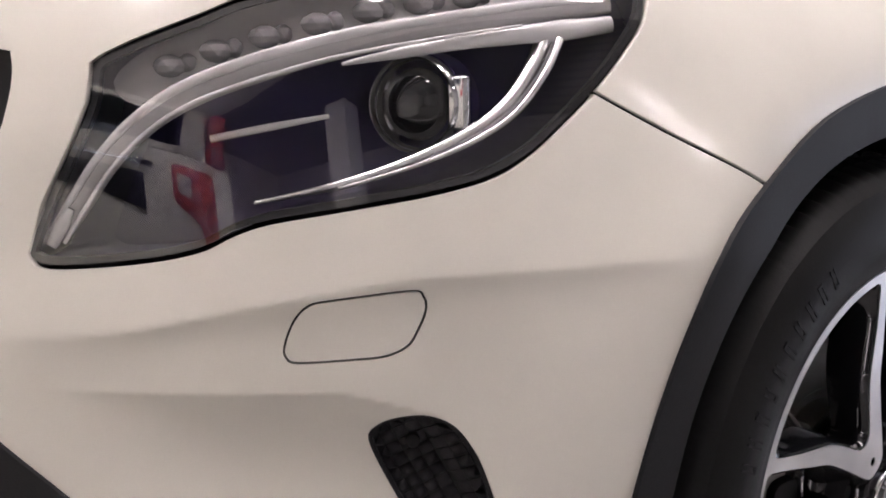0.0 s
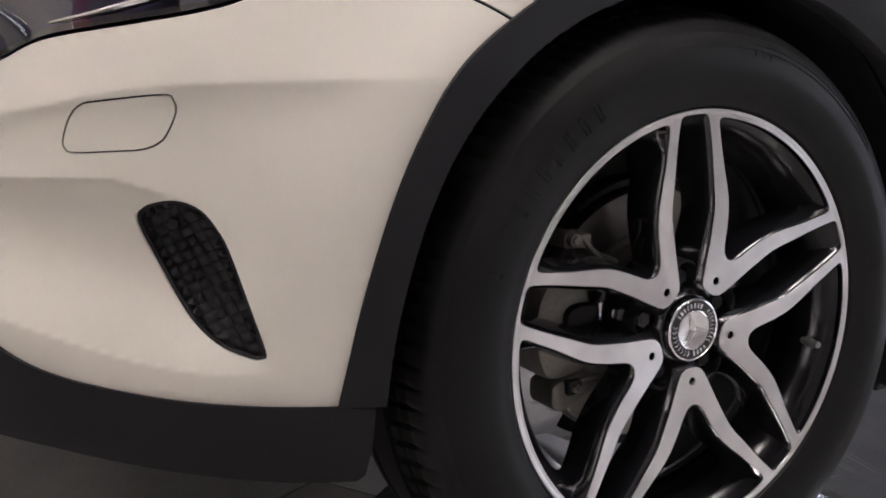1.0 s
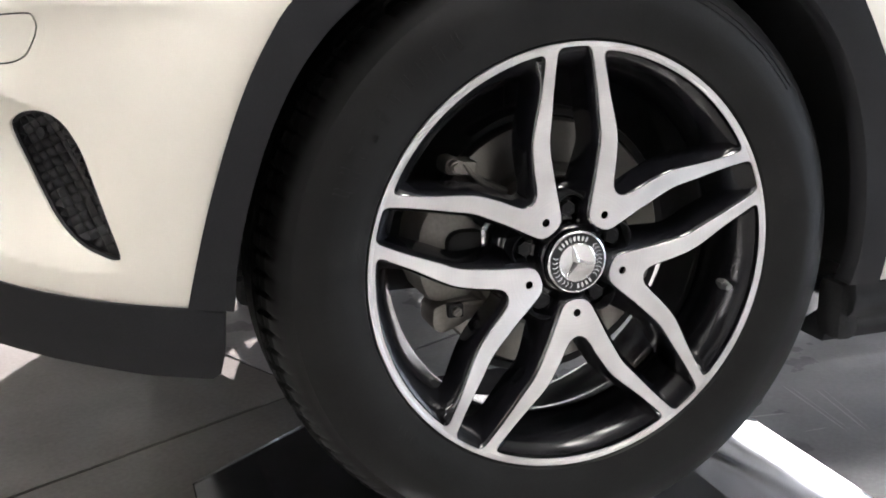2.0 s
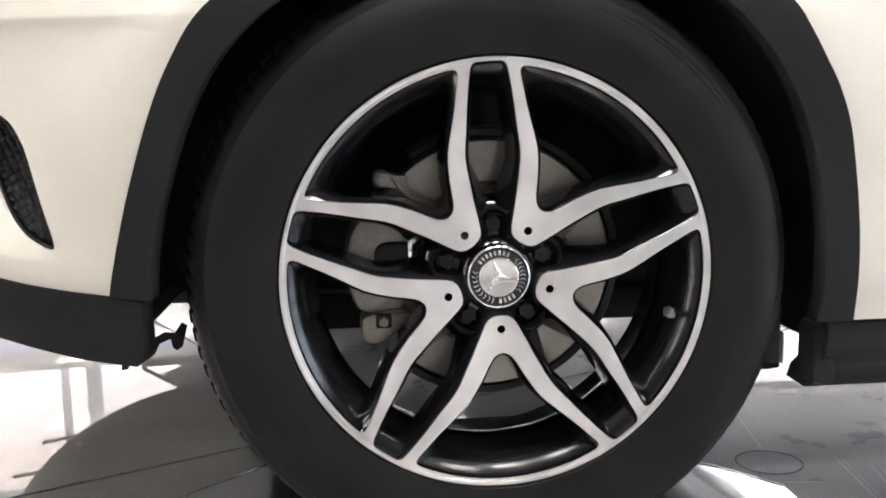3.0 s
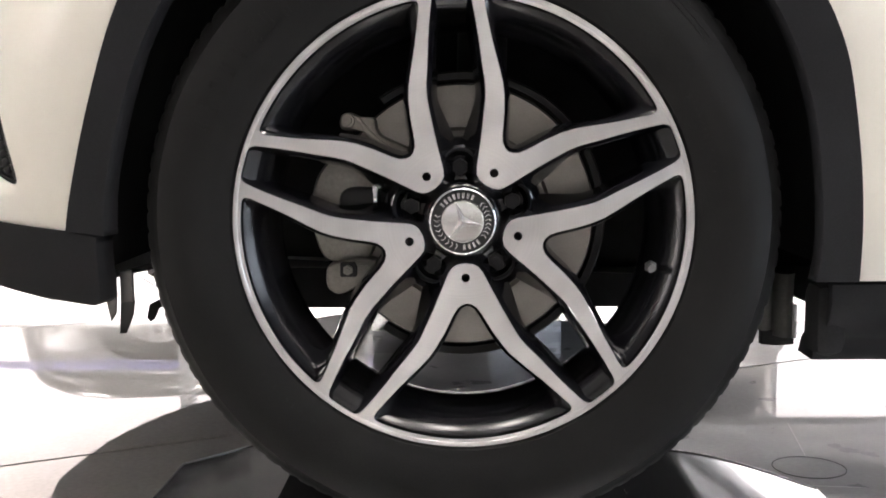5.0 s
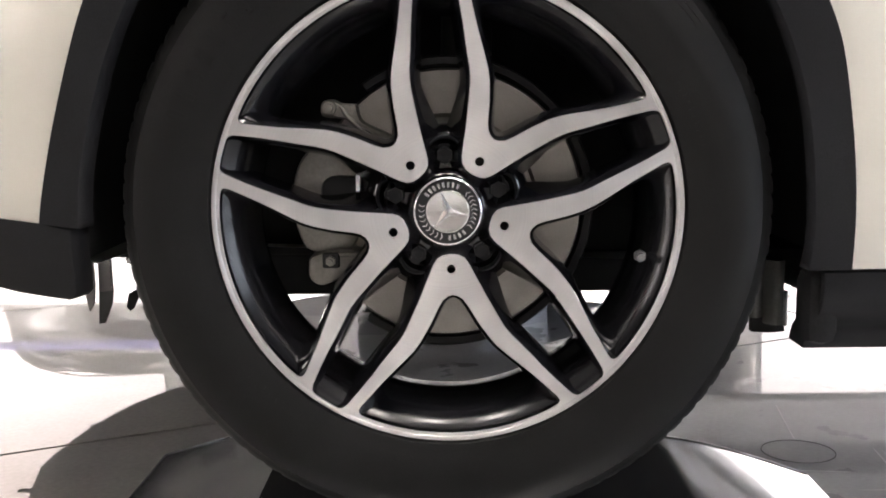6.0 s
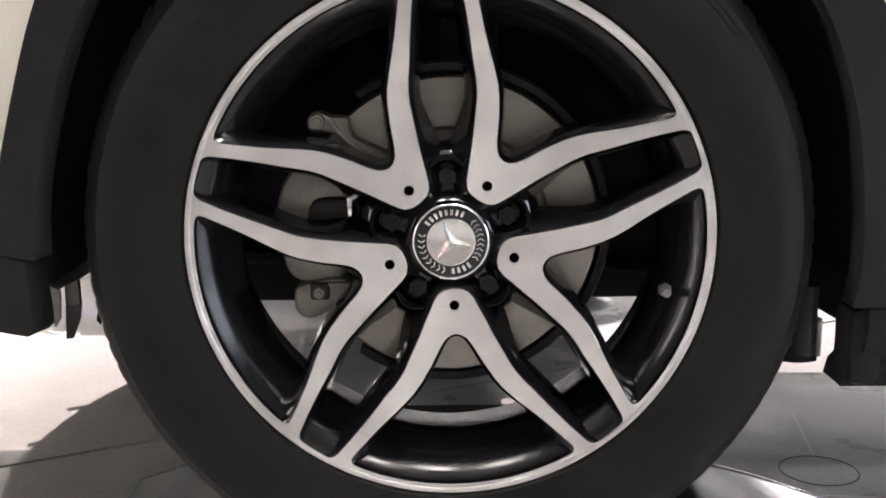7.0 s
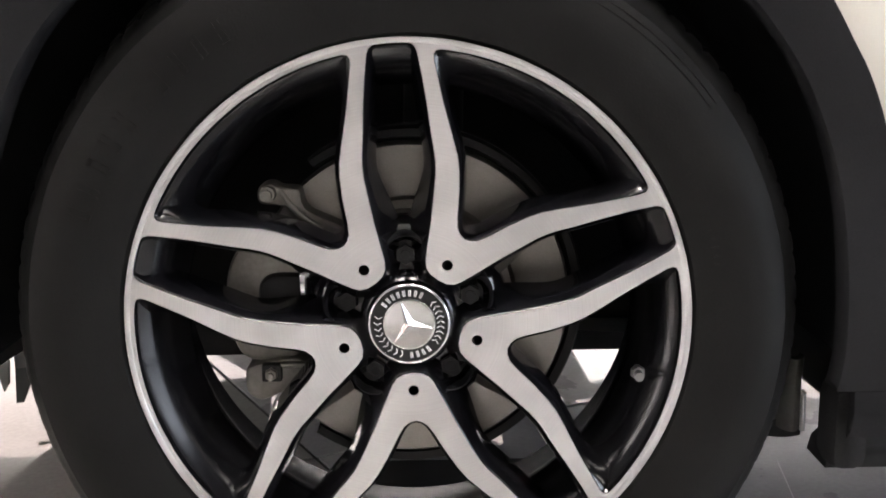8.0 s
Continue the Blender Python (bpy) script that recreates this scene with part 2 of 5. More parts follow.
def boxed(x0, x1, y0, y1, z0, z1, bevel=0.0):
    return block(bmesh.new(), x0, x1, y0, y1, z0, z1, bevel)


def lathe(profile, n=96, wave=None, start=0.0, turn=2 * math.pi):
    """Turns (radius, y) points round the y axis; wave(i, k) changes the radius of profile point k at step i."""
    bm = bmesh.new()
    whole = abs(turn - 2 * math.pi) < 1e-6
    rings = []
    for i in range(n if whole else n + 1):
        a = start + turn * i / n
        ring = []
        for k, (r, y) in enumerate(profile):
            rr = r + (wave(i, k) if wave else 0)
            ring.append(bm.verts.new((rr * math.sin(a), y, rr * math.cos(a))))
        rings.append(ring)
    m = len(rings)
    for i in range(m if whole else m - 1):
        a, b = rings[i], rings[(i + 1) % m]
        for k in range(len(profile) - 1):
            vs = [a[k], a[k + 1], b[k + 1], b[k]]
            bm.faces.new(vs)
    bmesh.ops.remove_doubles(bm, verts=bm.verts, dist=1e-6)
    return bm


def curve_through(points, n=6, closed=False):
    """A Catmull-Rom line through 2D or 3D points."""
    p = [np.array(q, float) for q in points]
    out = []
    m = len(p)
    for i in range(m if closed else m - 1):
        a, b, c, d = (p[(i + k) % m] if closed else p[min(max(i + k, 0), m - 1)] for k in (-1, 0, 1, 2))
        for j in range(n):
            t = j / n
            out.append(0.5 * (2 * b + (c - a) * t + (2 * a - 5 * b + 4 * c - d) * t * t + (3 * b - a - 3 * c + d) * t ** 3))
    if not closed:
        out.append(p[-1])
    return [tuple(float(v) for v in q) for q in out]


def spaced(line, step, closed=True):
    """The line again with points at most a step apart."""
    out = []
    m = len(line)
    for i in range(m if closed else m - 1):
        a, b = np.array(line[i]), np.array(line[(i + 1) % m])
        k = max(1, int(math.ceil(np.linalg.norm(b - a) / step)))
        out += [tuple(a + (b - a) * j / k) for j in range(k)]
    if not closed:
        out.append(tuple(line[-1]))
    return out


def inside(poly, xs, ys):
    """Which of the points lie in the polygon."""
    xs, ys = np.asarray(xs), np.asarray(ys)
    hit = np.zeros(xs.shape, bool)
    m = len(poly)
    for i in range(m):
        (x0, y0), (x1, y1) = poly[i], poly[(i + 1) % m]
        if y0 == y1:
            continue
        cross = ((y0 > ys) != (y1 > ys)) & (xs < (x1 - x0) * (ys - y0) / (y1 - y0) + x0)
        hit ^= cross
    return hit


def near_line(poly, xs, ys, dist):
    """Which of the points lie within dist of the polygon's line."""
    xs, ys = np.asarray(xs), np.asarray(ys)
    hit = np.zeros(xs.shape, bool)
    m = len(poly)
    for i in range(m):
        (x0, y0), (x1, y1) = poly[i], poly[(i + 1) % m]
        dx, dy = x1 - x0, y1 - y0
        t = np.clip(((xs - x0) * dx + (ys - y0) * dy) / max(dx * dx + dy * dy, 1e-12), 0, 1)
        hit |= (xs - x0 - t * dx) ** 2 + (ys - y0 - t * dy) ** 2 < dist * dist
    return hit


def panel_2d(outline, holes=(), step=0.012):
    """Triangles that fill an outline and leave its holes open; also the rings of its edges."""
    from mathutils.geometry import delaunay_2d_cdt
    rings = [spaced(r, step) for r in (outline, *holes)]
    verts, edges = [], []
    for r in rings:
        o = len(verts)
        verts += r
        edges += [(o + i, o + (i + 1) % len(r)) for i in range(len(r))]
    lo, hi = np.min(rings[0], 0), np.max(rings[0], 0)
    gx, gy = np.meshgrid(np.arange(lo[0] + step / 2, hi[0], step), np.arange(lo[1] + step / 2, hi[1], step))
    gx[1::2] += step / 2
    gx, gy = gx.ravel(), gy.ravel()
    ok = inside(rings[0], gx, gy) & ~near_line(rings[0], gx, gy, step * 0.5)
    for r in rings[1:]:
        ok &= ~inside(r, gx, gy) & ~near_line(r, gx, gy, step * 0.5)
    verts += list(zip(gx[ok].tolist(), gy[ok].tolist()))
    v, e, f, *_ = delaunay_2d_cdt([Vector(q) for q in verts], edges, [], 0, 1e-7)
    v = [(q.x, q.y) for q in v]
    cx = [sum(v[i][0] for i in t) / len(t) for t in f]
    cy = [sum(v[i][1] for i in t) / len(t) for t in f]
    keep = inside(rings[0], cx, cy)
    for r in rings[1:]:
        keep &= ~inside(r, cx, cy)
    return v, [t for t, k in zip(f, keep) if k], rings


def skin(name, outline, holes, place, step=0.012, lip=0.008, flip=False, mirror=None):
    """A curved panel: place(u, v, depth) maps its plan into space. Its edges are turned in by lip metres. Normals come from the surface itself."""
    v2, faces, rings = panel_2d(outline, holes, step)
    e = 0.002
    verts, norms = [], []

    def normal(u, v):
        a = np.array(place(u + e, v, 0)) - np.array(place(u - e, v, 0))
        b = np.array(place(u, v + e, 0)) - np.array(place(u, v - e, 0))
        n = np.cross(a, b)
        n = n / max(np.linalg.norm(n), 1e-12)
        return -n if flip else n
    for u, v in v2:
        verts.append(tuple(place(u, v, 0)))
        norms.append(tuple(normal(u, v)))
    tris = []
    for t in faces:
        p = [v2[i] for i in t[:3]]
        area = (p[1][0] - p[0][0]) * (p[2][1] - p[0][1]) - (p[2][0] - p[0][0]) * (p[1][1] - p[0][1])
        tris.append(tuple(t) if (area > 0) != flip else tuple(reversed(t)))
    for r in rings:
        o, m = len(verts), len(r)
        for i, (u, v) in enumerate(r):
            q0, q1 = np.array(r[i - 1]), np.array(r[(i + 1) % m])
            n0 = normal(u, v)
            a = np.array(place(*q1, 0)) - np.array(place(*q0, 0))
            w = np.cross(a, n0)
            w = w / max(np.linalg.norm(w), 1e-12)
            soft = w + n0
            verts.append(tuple(place(u, v, 0)))
            norms.append(tuple(soft / np.linalg.norm(soft)))
            verts.append(tuple(place(u, v, lip)))
            norms.append(tuple(w))
        for i in range(m):
            a, b = o + 2 * i, o + 2 * ((i + 1) % m)
            tris.append((a, a + 1, b + 1, b))
    if mirror is not None:
        verts = [(x, 2 * mirror - y, z) for x, y, z in verts]
        norms = [(x, -y, z) for x, y, z in norms]
        tris = [tuple(reversed(t)) for t in tris]
    me = bpy.data.meshes.new(name)
    me.from_pydata(verts, [], tris)
    me.update()
    me.shade_smooth()
    me.normals_split_custom_set_from_vertices(norms)
    return me


def offset_line(poly, d):
    """The closed line moved outwards (counter-clockwise polygons) by d."""
    out = []
    m = len(poly)
    for i in range(m):
        a, b, c = (np.array(poly[(i + k) % m]) for k in (-1, 0, 1))
        t = (c - a) / max(np.linalg.norm(c - a), 1e-9)
        out.append((float(b[0] + t[1] * d), float(b[1] - t[0] * d)))
    return out


def ccw(line):
    return line if sum(line[i - 1][0] * line[i][1] - line[i][0] * line[i - 1][1] for i in range(len(line))) > 0 else line[::-1]


def tube(points, radius, sides=8, flat=1.0, closed=False, up=(0, 0, 1)):
    """A rod along a line of 3D points; radius may be a list; flat squeezes it along up."""
    bm = bmesh.new()
    p = [Vector(q) for q in points]
    m = len(p)
    rings = []
    for i in range(m):
        a = p[i - 1] if i or closed else p[0]
        b = p[(i + 1) % m] if i < m - 1 or closed else p[-1]
        t = (b - a).normalized()
        s = t.cross(Vector(up)).normalized()
        u = s.cross(t)
        r = radius[i] if isinstance(radius, (list, tuple)) else radius
        rings.append([bm.verts.new(p[i] + s * (r * math.cos(w)) + u * (r * flat * math.sin(w))) for w in (2 * math.pi * k / sides for k in range(sides))])
    for i in range(m if closed else m - 1):
        a, b = rings[i], rings[(i + 1) % m]
        for k in range(sides):
            bm.faces.new((a[k], a[(k + 1) % sides], b[(k + 1) % sides], b[k]))
    if not closed:
        bm.faces.new(rings[0])
        bm.faces.new(rings[-1])
    return bm


# ---- plan of the body: a superellipse corner, run back along a straight side ----
NOSE_A, HALF_B, CORNER_N, CORNER_X = 0.68, 0.90, 2.4, -0.20


def plan_table():
    rows = []
    for i in range(721):
        a = math.pi / 2 * (1 - i / 720)
        ex = 2 / CORNER_N
        rows.append((CORNER_X - NOSE_A * max(math.cos(a), 0) ** ex, HALF_B - HALF_B * max(math.sin(a), 0) ** ex))
    pts = np.array(rows)
    d = np.r_[0, np.cumsum(np.hypot(*np.diff(pts, axis=0).T))]
    return (CORNER_X - d)[::-1], pts[::-1]


PLAN_S, PLAN_P = plan_table()
S_NOSE = float(PLAN_S[0])


def plan(s):
    """The body's outline from above, s metres along it; s is x behind the corner."""
    if s >= CORNER_X:
        return s, 0.0
    return float(np.interp(s, PLAN_S, PLAN_P[:, 0])), float(np.interp(s, PLAN_S, PLAN_P[:, 1]))


def plan_normal(s):
    """Inward."""
    a, b = plan(max(s - 0.012, S_NOSE)), plan(s + 0.012)
    dx, dy = b[0] - a[0], b[1] - a[1]
    n = math.hypot(dx, dy)
    return -dy / n, dx / n


def ease(a, b, v):
    v = min(max((v - a) / (b - a), 0.0), 1.0)
    return v * v * (3 - 2 * v)


INSET_Z = [0.10, 0.20, 0.27, 0.34, 0.42, 0.52, 0.63, 0.76, 0.84, 0.88, 0.92, 0.96, 1.00]
INSET_D = [0.08, 0.035, 0.012, -0.006, -0.010, -0.006, -0.002, 0.0025, 0.021, 0.055, 0.122, 0.234, 0.426]
SLOPE = [(INSET_D[min(i + 1, 12)] - INSET_D[max(i - 1, 0)]) / (INSET_Z[min(i + 1, 12)] - INSET_Z[max(i - 1, 0)]) for i in range(13)]


def inset(z):
    """How far the skin stands inside the plan at a height."""
    z = min(max(z, INSET_Z[0]), INSET_Z[-1] - 1e-6)
    i = max(k for k in range(12) if INSET_Z[k] <= z)
    h = INSET_Z[i + 1] - INSET_Z[i]
    t = (z - INSET_Z[i]) / h
    return ((2 * t ** 3 - 3 * t * t + 1) * INSET_D[i] + (t ** 3 - 2 * t * t + t) * h * SLOPE[i]
            + (-2 * t ** 3 + 3 * t * t) * INSET_D[i + 1] + (t ** 3 - t * t) * h * SLOPE[i + 1])


def ramp(v, soft):
    return 0.5 * (v + math.sqrt(v * v + soft * soft)) - 0.5 * soft


def body(s, z):
    x, y = plan(s)
    nx, ny = plan_normal(s)
    # character line below the headlamp
    line = 0.630 - 0.042 * (1 - ease(-0.86, -0.52, s))
    k = inset(z) + 0.20 * ramp(z - line, 0.004) - 0.20 * (0.63 - line) * ease(0.63, 0.76, z)
    # shallow hollow under that line
    under = max(line - z, 0.0) / 0.030
    k += 0.0034 * under * math.exp(1 - under) * ease(-0.90, -0.74, s) * (1 - ease(-0.42, -0.30, s))
    # flare of the wheel arch
    r = math.hypot(s, z - 0.35)
    k -= 0.016 * math.exp(-((r - 0.42) / 0.07) ** 2) * ease(0.40, 0.62, z)
    # scoop beside the air vent: a sharp edge above, a soft foot
    top = 0.551 - 0.02 * ease(-0.62, -0.53, s)
    foot = 0.376 + 0.06 * ease(-0.50, -0.80, s)
    u = min(1.0, max(0.0, ramp(top - z, 0.006)) / (top - foot)) if z > foot else 1.0
    bowl = 1.92 * u ** 0.66 * (1 - u) ** 1.2
    edge = -0.470 - 0.42 * (z - 0.39)
    side = ease(-0.86, -0.64, s) * (1 - ease(edge - 0.024, edge - 0.002, s))
    k += 0.027 * bowl * side
    return np.array((x + nx * k, y + ny * k, z))


def shell(s, z, d):
    """A point d metres inside the body's skin."""
    x, y, zz = body(s, z)
    nx, ny = plan_normal(s)
    return x + nx * d, y + ny * d, zz


# ---- the showroom ----
ROOM = (-9.0, 9.0, -6.5, 10.5, 4.0)     # x0 x1 y0 y1 height
WEST = (-3.6, 3.4)                      # the west window's span
SOFFIT = -2.60                          # the white ceiling ends here
EAST = (-5.6, 10.3)                     # the east window's span
GROUND = -0.05                          # the floor; the tyres stand on low ramps
TILE_TURN, TILE_SIZE, TILE_AT = radians(27.3), 1.2, (-0.162, 0.702)


def lathe_up(profile, at):
    """The same turned about an upright axis."""
    bm = lathe([(r, -z) for r, z in profile], 48)
    bmesh.ops.transform(bm, verts=bm.verts, matrix=Matrix.Translation(at) @ Matrix.Rotation(radians(-90), 4, "X"))
    bmesh.ops.recalc_face_normals(bm, faces=bm.faces)
    return bm


def build_floor():
    x0, x1, y0, y1, h = ROOM
    me = bpy.data.meshes.new("floor")
    me.from_pydata([(x0, y0, GROUND - 0.003), (x1, y0, GROUND - 0.003), (x1, y1, GROUND - 0.003), (x0, y1, GROUND - 0.003)], [], [(0, 1, 2, 3)])
    floor = tagged(part("floor", me, JOINT), "showroom floor of polished beige tiles with dark joints", "floor", kind="structure")
    c, s = math.cos(TILE_TURN), math.sin(TILE_TURN)
    g = 0.007
    half = TILE_SIZE / 2 - g / 2
    bm = boxed(-half, half, -half, half, -0.012, 0.0, 0.0008)
    tile = finish(bm, "floor_tile", 5)
    tile.shade_flat()
    tile.materials.append(TILE)
    rest = []
    for i in range(-16, 17):
        for j in range(-16, 17):
            u, v = (i + 0.5) * TILE_SIZE, (j + 0.5) * TILE_SIZE
            x, y = TILE_AT[0] + u * c - v * s, TILE_AT[1] + u * s + v * c
            if not (x0 - 0.3 < x < x1 + 0.3 and y0 - 0.3 < y < y1 + 0.3):
                continue
            if abs(x) < 2.6 and -1.6 < y < 4.0:
                ob = new("floor_tile", tile)
                ob.parent = floor
                ob.matrix_local = pose(x, y, GROUND, 0, 0, math.degrees(TILE_TURN))
                if x > 0.05 and y < 2.0:      # a dusty film under the parked car, its paler tone painted-in brightness
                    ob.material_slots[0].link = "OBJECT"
                    ob.material_slots[0].material = TILE_FILM_LIT
            else:
                rest.append((x, y))
    verts, faces = [], []
    for x, y in rest:
        o = len(verts)
        for a, b in ((-half, -half), (half, -half), (half, half), (-half, half)):
            verts.append((x + a * c - b * s, y + a * s + b * c, GROUND))
        faces.append((o, o + 1, o + 2, o + 3))
    me = bpy.data.meshes.new("floor_tiles")
    me.from_pydata(verts, [], faces)
    tagged(part("floor_tiles", me, TILE, floor), kind="stuff")
    part("floor_cap", lathe_up([(0.052, 0.0), (0.052, 0.0006), (0.0508, 0.0006), (0.0508, 0.0)], (0.50, 0.42, GROUND)), JOINT, floor, "thin ring of a round floor cap")
    # a scratch in the polish, then further thin pale streaks
    for ax, ay, bx, by, w in ((0.54, 0.66, 0.51, 0.46, 0.0016), (0.612, 0.43, 0.592, 0.24, 0.0022), (0.622, 0.43, 0.600, 0.24, 0.0012), (0.655, 0.40, 0.622, 0.23, 0.0022), (0.668, 0.40, 0.632, 0.235, 0.0012),
                              (0.46, 0.34, 0.55, 0.33, 0.0022), (0.43, 0.25, 0.49, 0.255, 0.0030), (0.53, 0.262, 0.57, 0.262, 0.0018)):
        d = Vector((bx - ax, by - ay, 0))
        bm = bmesh.new()
        side = Vector((-d.y, d.x, 0)).normalized() * w / 2
        at = [Vector((ax, ay, GROUND + 0.0003)) + d * k for k in (0, 0.12, 0.85, 1)]
        left = [bm.verts.new(p + side * m) for p, m in zip(at, (0.2, 1, 1, 0.2))]
        right = [bm.verts.new(p - side * m) for p, m in zip(at, (0.2, 1, 1, 0.2))]
        for i in range(3):
            bm.faces.new((left[i], left[i + 1], right[i + 1], right[i]))
        bmesh.ops.recalc_face_normals(bm, faces=bm.faces)
        part("scratch", finish(bm, "scratch"), STREAK, floor, "thin pale streak")
    return floor


def build_room():
    x0, x1, y0, y1, h = ROOM
    t = 0.2
    bm = boxed(x0 - t, x0, y0 - t, WEST[0], GROUND - 0.1, h)
    block(bm, x0 - t, x0, WEST[1], y1 + t, GROUND - 0.1, h)
    block(bm, x0 - t, x0, WEST[0], WEST[1], GROUND - 0.1, 0.12)
    block(bm, x0 - t, x0, WEST[0], WEST[1], 3.9, h)
    tagged(part("wall_west", bm, GREY_WALL, smooth=False), "plain grey painted showroom wall round a window", "wall", kind="structure")
    west = thing("window_2", (x0, WEST[0], 0.12), "tall glazed side window with white frames", "window", kind="structure")
    for i in range(4):
        y = (WEST[1] - WEST[0]) * i / 3
        part("window_frame", boxed(-0.13, -0.05, max(y - 0.04, 0), min(y + 0.04, WEST[1] - WEST[0]), 0.0, 3.78, 0.004), WHITE_TRIM, west)
    for i in range(3):
        w3 = (WEST[1] - WEST[0]) / 3
        ob = part("pane", boxed(-0.093, -0.085, i * w3 + 0.041, (i + 1) * w3 - 0.041, 0.0, 3.78), WINDOW_GLASS, west, smooth=False)
        ob.visible_shadow = False
    me = bpy.data.meshes.new("backdrop")
    me.from_pydata([(-18, 17, GROUND - 0.3), (-18, -30, GROUND - 0.3), (-18, -30, 7.0), (-18, 17, 7.0)], [], [(0, 3, 2, 1)])
    tagged(part("backdrop", me, SIDE_DAYLIGHT), "pale distance outside the side window", "backdrop", kind="structure")
    bm = boxed(x1, x1 + t, y0 - t, EAST[0], GROUND - 0.1, h)
    block(bm, x1, x1 + t, EAST[1], y1 + t, GROUND - 0.1, h)
    block(bm, x1, x1 + t, EAST[0], EAST[1], GROUND - 0.1, 0.12)
    block(bm, x1, x1 + t, EAST[0], EAST[1], 3.05, h)
    tagged(part("wall_east", bm, DARK_WALL, smooth=False), "plain dark grey painted showroom wall with a window", "wall", kind="structure")
    east = thing("window_3", (x1, EAST[0], 0.12), "tall glazed east window with white frames", "window", kind="structure")
    w2 = (EAST[1] - EAST[0]) / 5
    for i in range(6):
        part("window_frame", boxed(0.05, 0.13, max(i * w2 - 0.04, 0), min(i * w2 + 0.04, 5 * w2), 0.0, 2.93, 0.004), WHITE_TRIM, east)
    for i in range(5):
        ob = part("pane", boxed(0.085, 0.093, i * w2 + 0.041, (i + 1) * w2 - 0.041, 0.0, 2.93), WINDOW_GLASS, east, smooth=False)
        ob.visible_shadow = False
    me = bpy.data.meshes.new("backdrop")
    me.from_pydata([(20, -30, GROUND - 0.3), (20, 17, GROUND - 0.3), (20, 17, 6.0), (20, -30, 6.0)], [], [(0, 3, 2, 1)])
    tagged(part("backdrop", me, EAST_DAYLIGHT), "pale bluish distance outside the east window", "backdrop", kind="structure")
    tagged(part("wall_south", boxed(x0, x1, y0 - t, y0, GROUND - 0.1, h), GREY_WALL, smooth=False), "plain grey painted showroom wall", "wall", kind="structure")
    tagged(part("ceiling", boxed(x0 - t, x1 + t, SOFFIT, y1 + t, h, h + t), CEILING_PAINT, smooth=False), "plain white showroom ceiling", "ceiling", kind="structure")
    tagged(part("ceiling_soffit", boxed(x0 - t, x1 + t, y0 - t, SOFFIT - 0.003, h - 0.003, h + t), DARK_WALL, smooth=False), "dark grey ceiling along the south side", "ceiling", kind="structure")
    tagged(part("pillar", boxed(-3.92, -3.38, -4.35, -3.85, GROUND, h - 0.006, 0.012), WALL_PAINT), "plain white square pillar of the showroom", "pillar", kind="structure")
    # show window along the north side
    bm = boxed(x0, x1, y1, y1 + t, GROUND - 0.1, 0.12)
    block(bm, x0, x1, y1, y1 + t, 3.88, h)
    tagged(part("wall_north", bm, WALL_PAINT, smooth=False), "white wall strips above and below the show window", "wall", kind="structure")
    win = thing("window_1", (0, y1, 0.12), "tall glazed show window with white frames and daylight behind", "window", kind="structure")
    n = 6
    w = (x1 - x0) / n
    for i in range(n + 1):
        x = x0 + i * w
        part("window_frame", boxed(x - 0.04, x + 0.04, 0.05, 0.13, 0.0, 3.76, 0.004), WHITE_TRIM, win)
    for i in range(n):
        ob = part("pane", boxed(x0 + i * w + 0.041, x0 + (i + 1) * w - 0.041, 0.085, 0.093, 0.0, 3.76), WINDOW_GLASS, win, smooth=False)
        ob.visible_shadow = False
    me = bpy.data.meshes.new("backdrop")
    me.from_pydata([(-40, 17, GROUND - 0.3), (40, 17, GROUND - 0.3), (40, 17, 9.0), (-40, 17, 9.0)], [], [(0, 1, 2, 3)])
    tagged(part("backdrop", me, DAYLIGHT), "pale sunlit distance outside the show window", "backdrop", kind="structure")
    me = bpy.data.meshes.new("ground")
    me.from_pydata([(-300, -300, GROUND - 0.12), (300, -300, GROUND - 0.12), (300, 300, GROUND - 0.12), (-300, 300, GROUND - 0.12)], [], [(0, 1, 2, 3)])
    tagged(part("ground", me, PAVING), "light paved ground outside the showroom", "ground", kind="structure")


def build_lights():
    made = None
    for y, xs in ((-5.2, (3.2,)), (-1.7, (1.6,)), (0.1, (-1.3,)), (0.9, (-2.6, -0.3, 1.4, 3.4)), (-1.1, (-0.9, 0.4)), (3.0, (0.6, 2.6)), (5.2, (-3.6, -1.6, 0.6, 2.6)), (7.8, (-3.6, -1.6, 0.6, 2.6))):
        for x in xs:
            if made is None:
                made = thing("ceiling_light", (x, y, ROOM[4]), "square white ceiling light panel set in a thin frame", "ceiling light", "ceiling lights")
                bm = boxed(-0.34, 0.34, -0.34, 0.34, -0.03, 0, 0.004)
                part("frame", bm, WHITE_TRIM, made)
                part("diffuser", boxed(-0.30, 0.30, -0.30, 0.30, -0.034, -0.0305), LAMP_PANEL, made, smooth=False)
            else:
                copy_thing(made, pose(x, y, ROOM[4]))


# ---- the wheel ----
HOLE_ANGLE = radians(177.37)
V_OUTER = [(44.6, 0), (45.6, 8), (48.6, 13.8), (54, 17.8), (67.5, 24.3), (88, 33.6), (111, 45.4), (120, 50.1), (127.5, 55), (134.5, 60.6), (146.3, 71.5), (166, 88.6), (181, 102.4), (191, 112.3), (195.8, 117.2), (197.8, 121), (198.1, 124), (197.2, 127)]
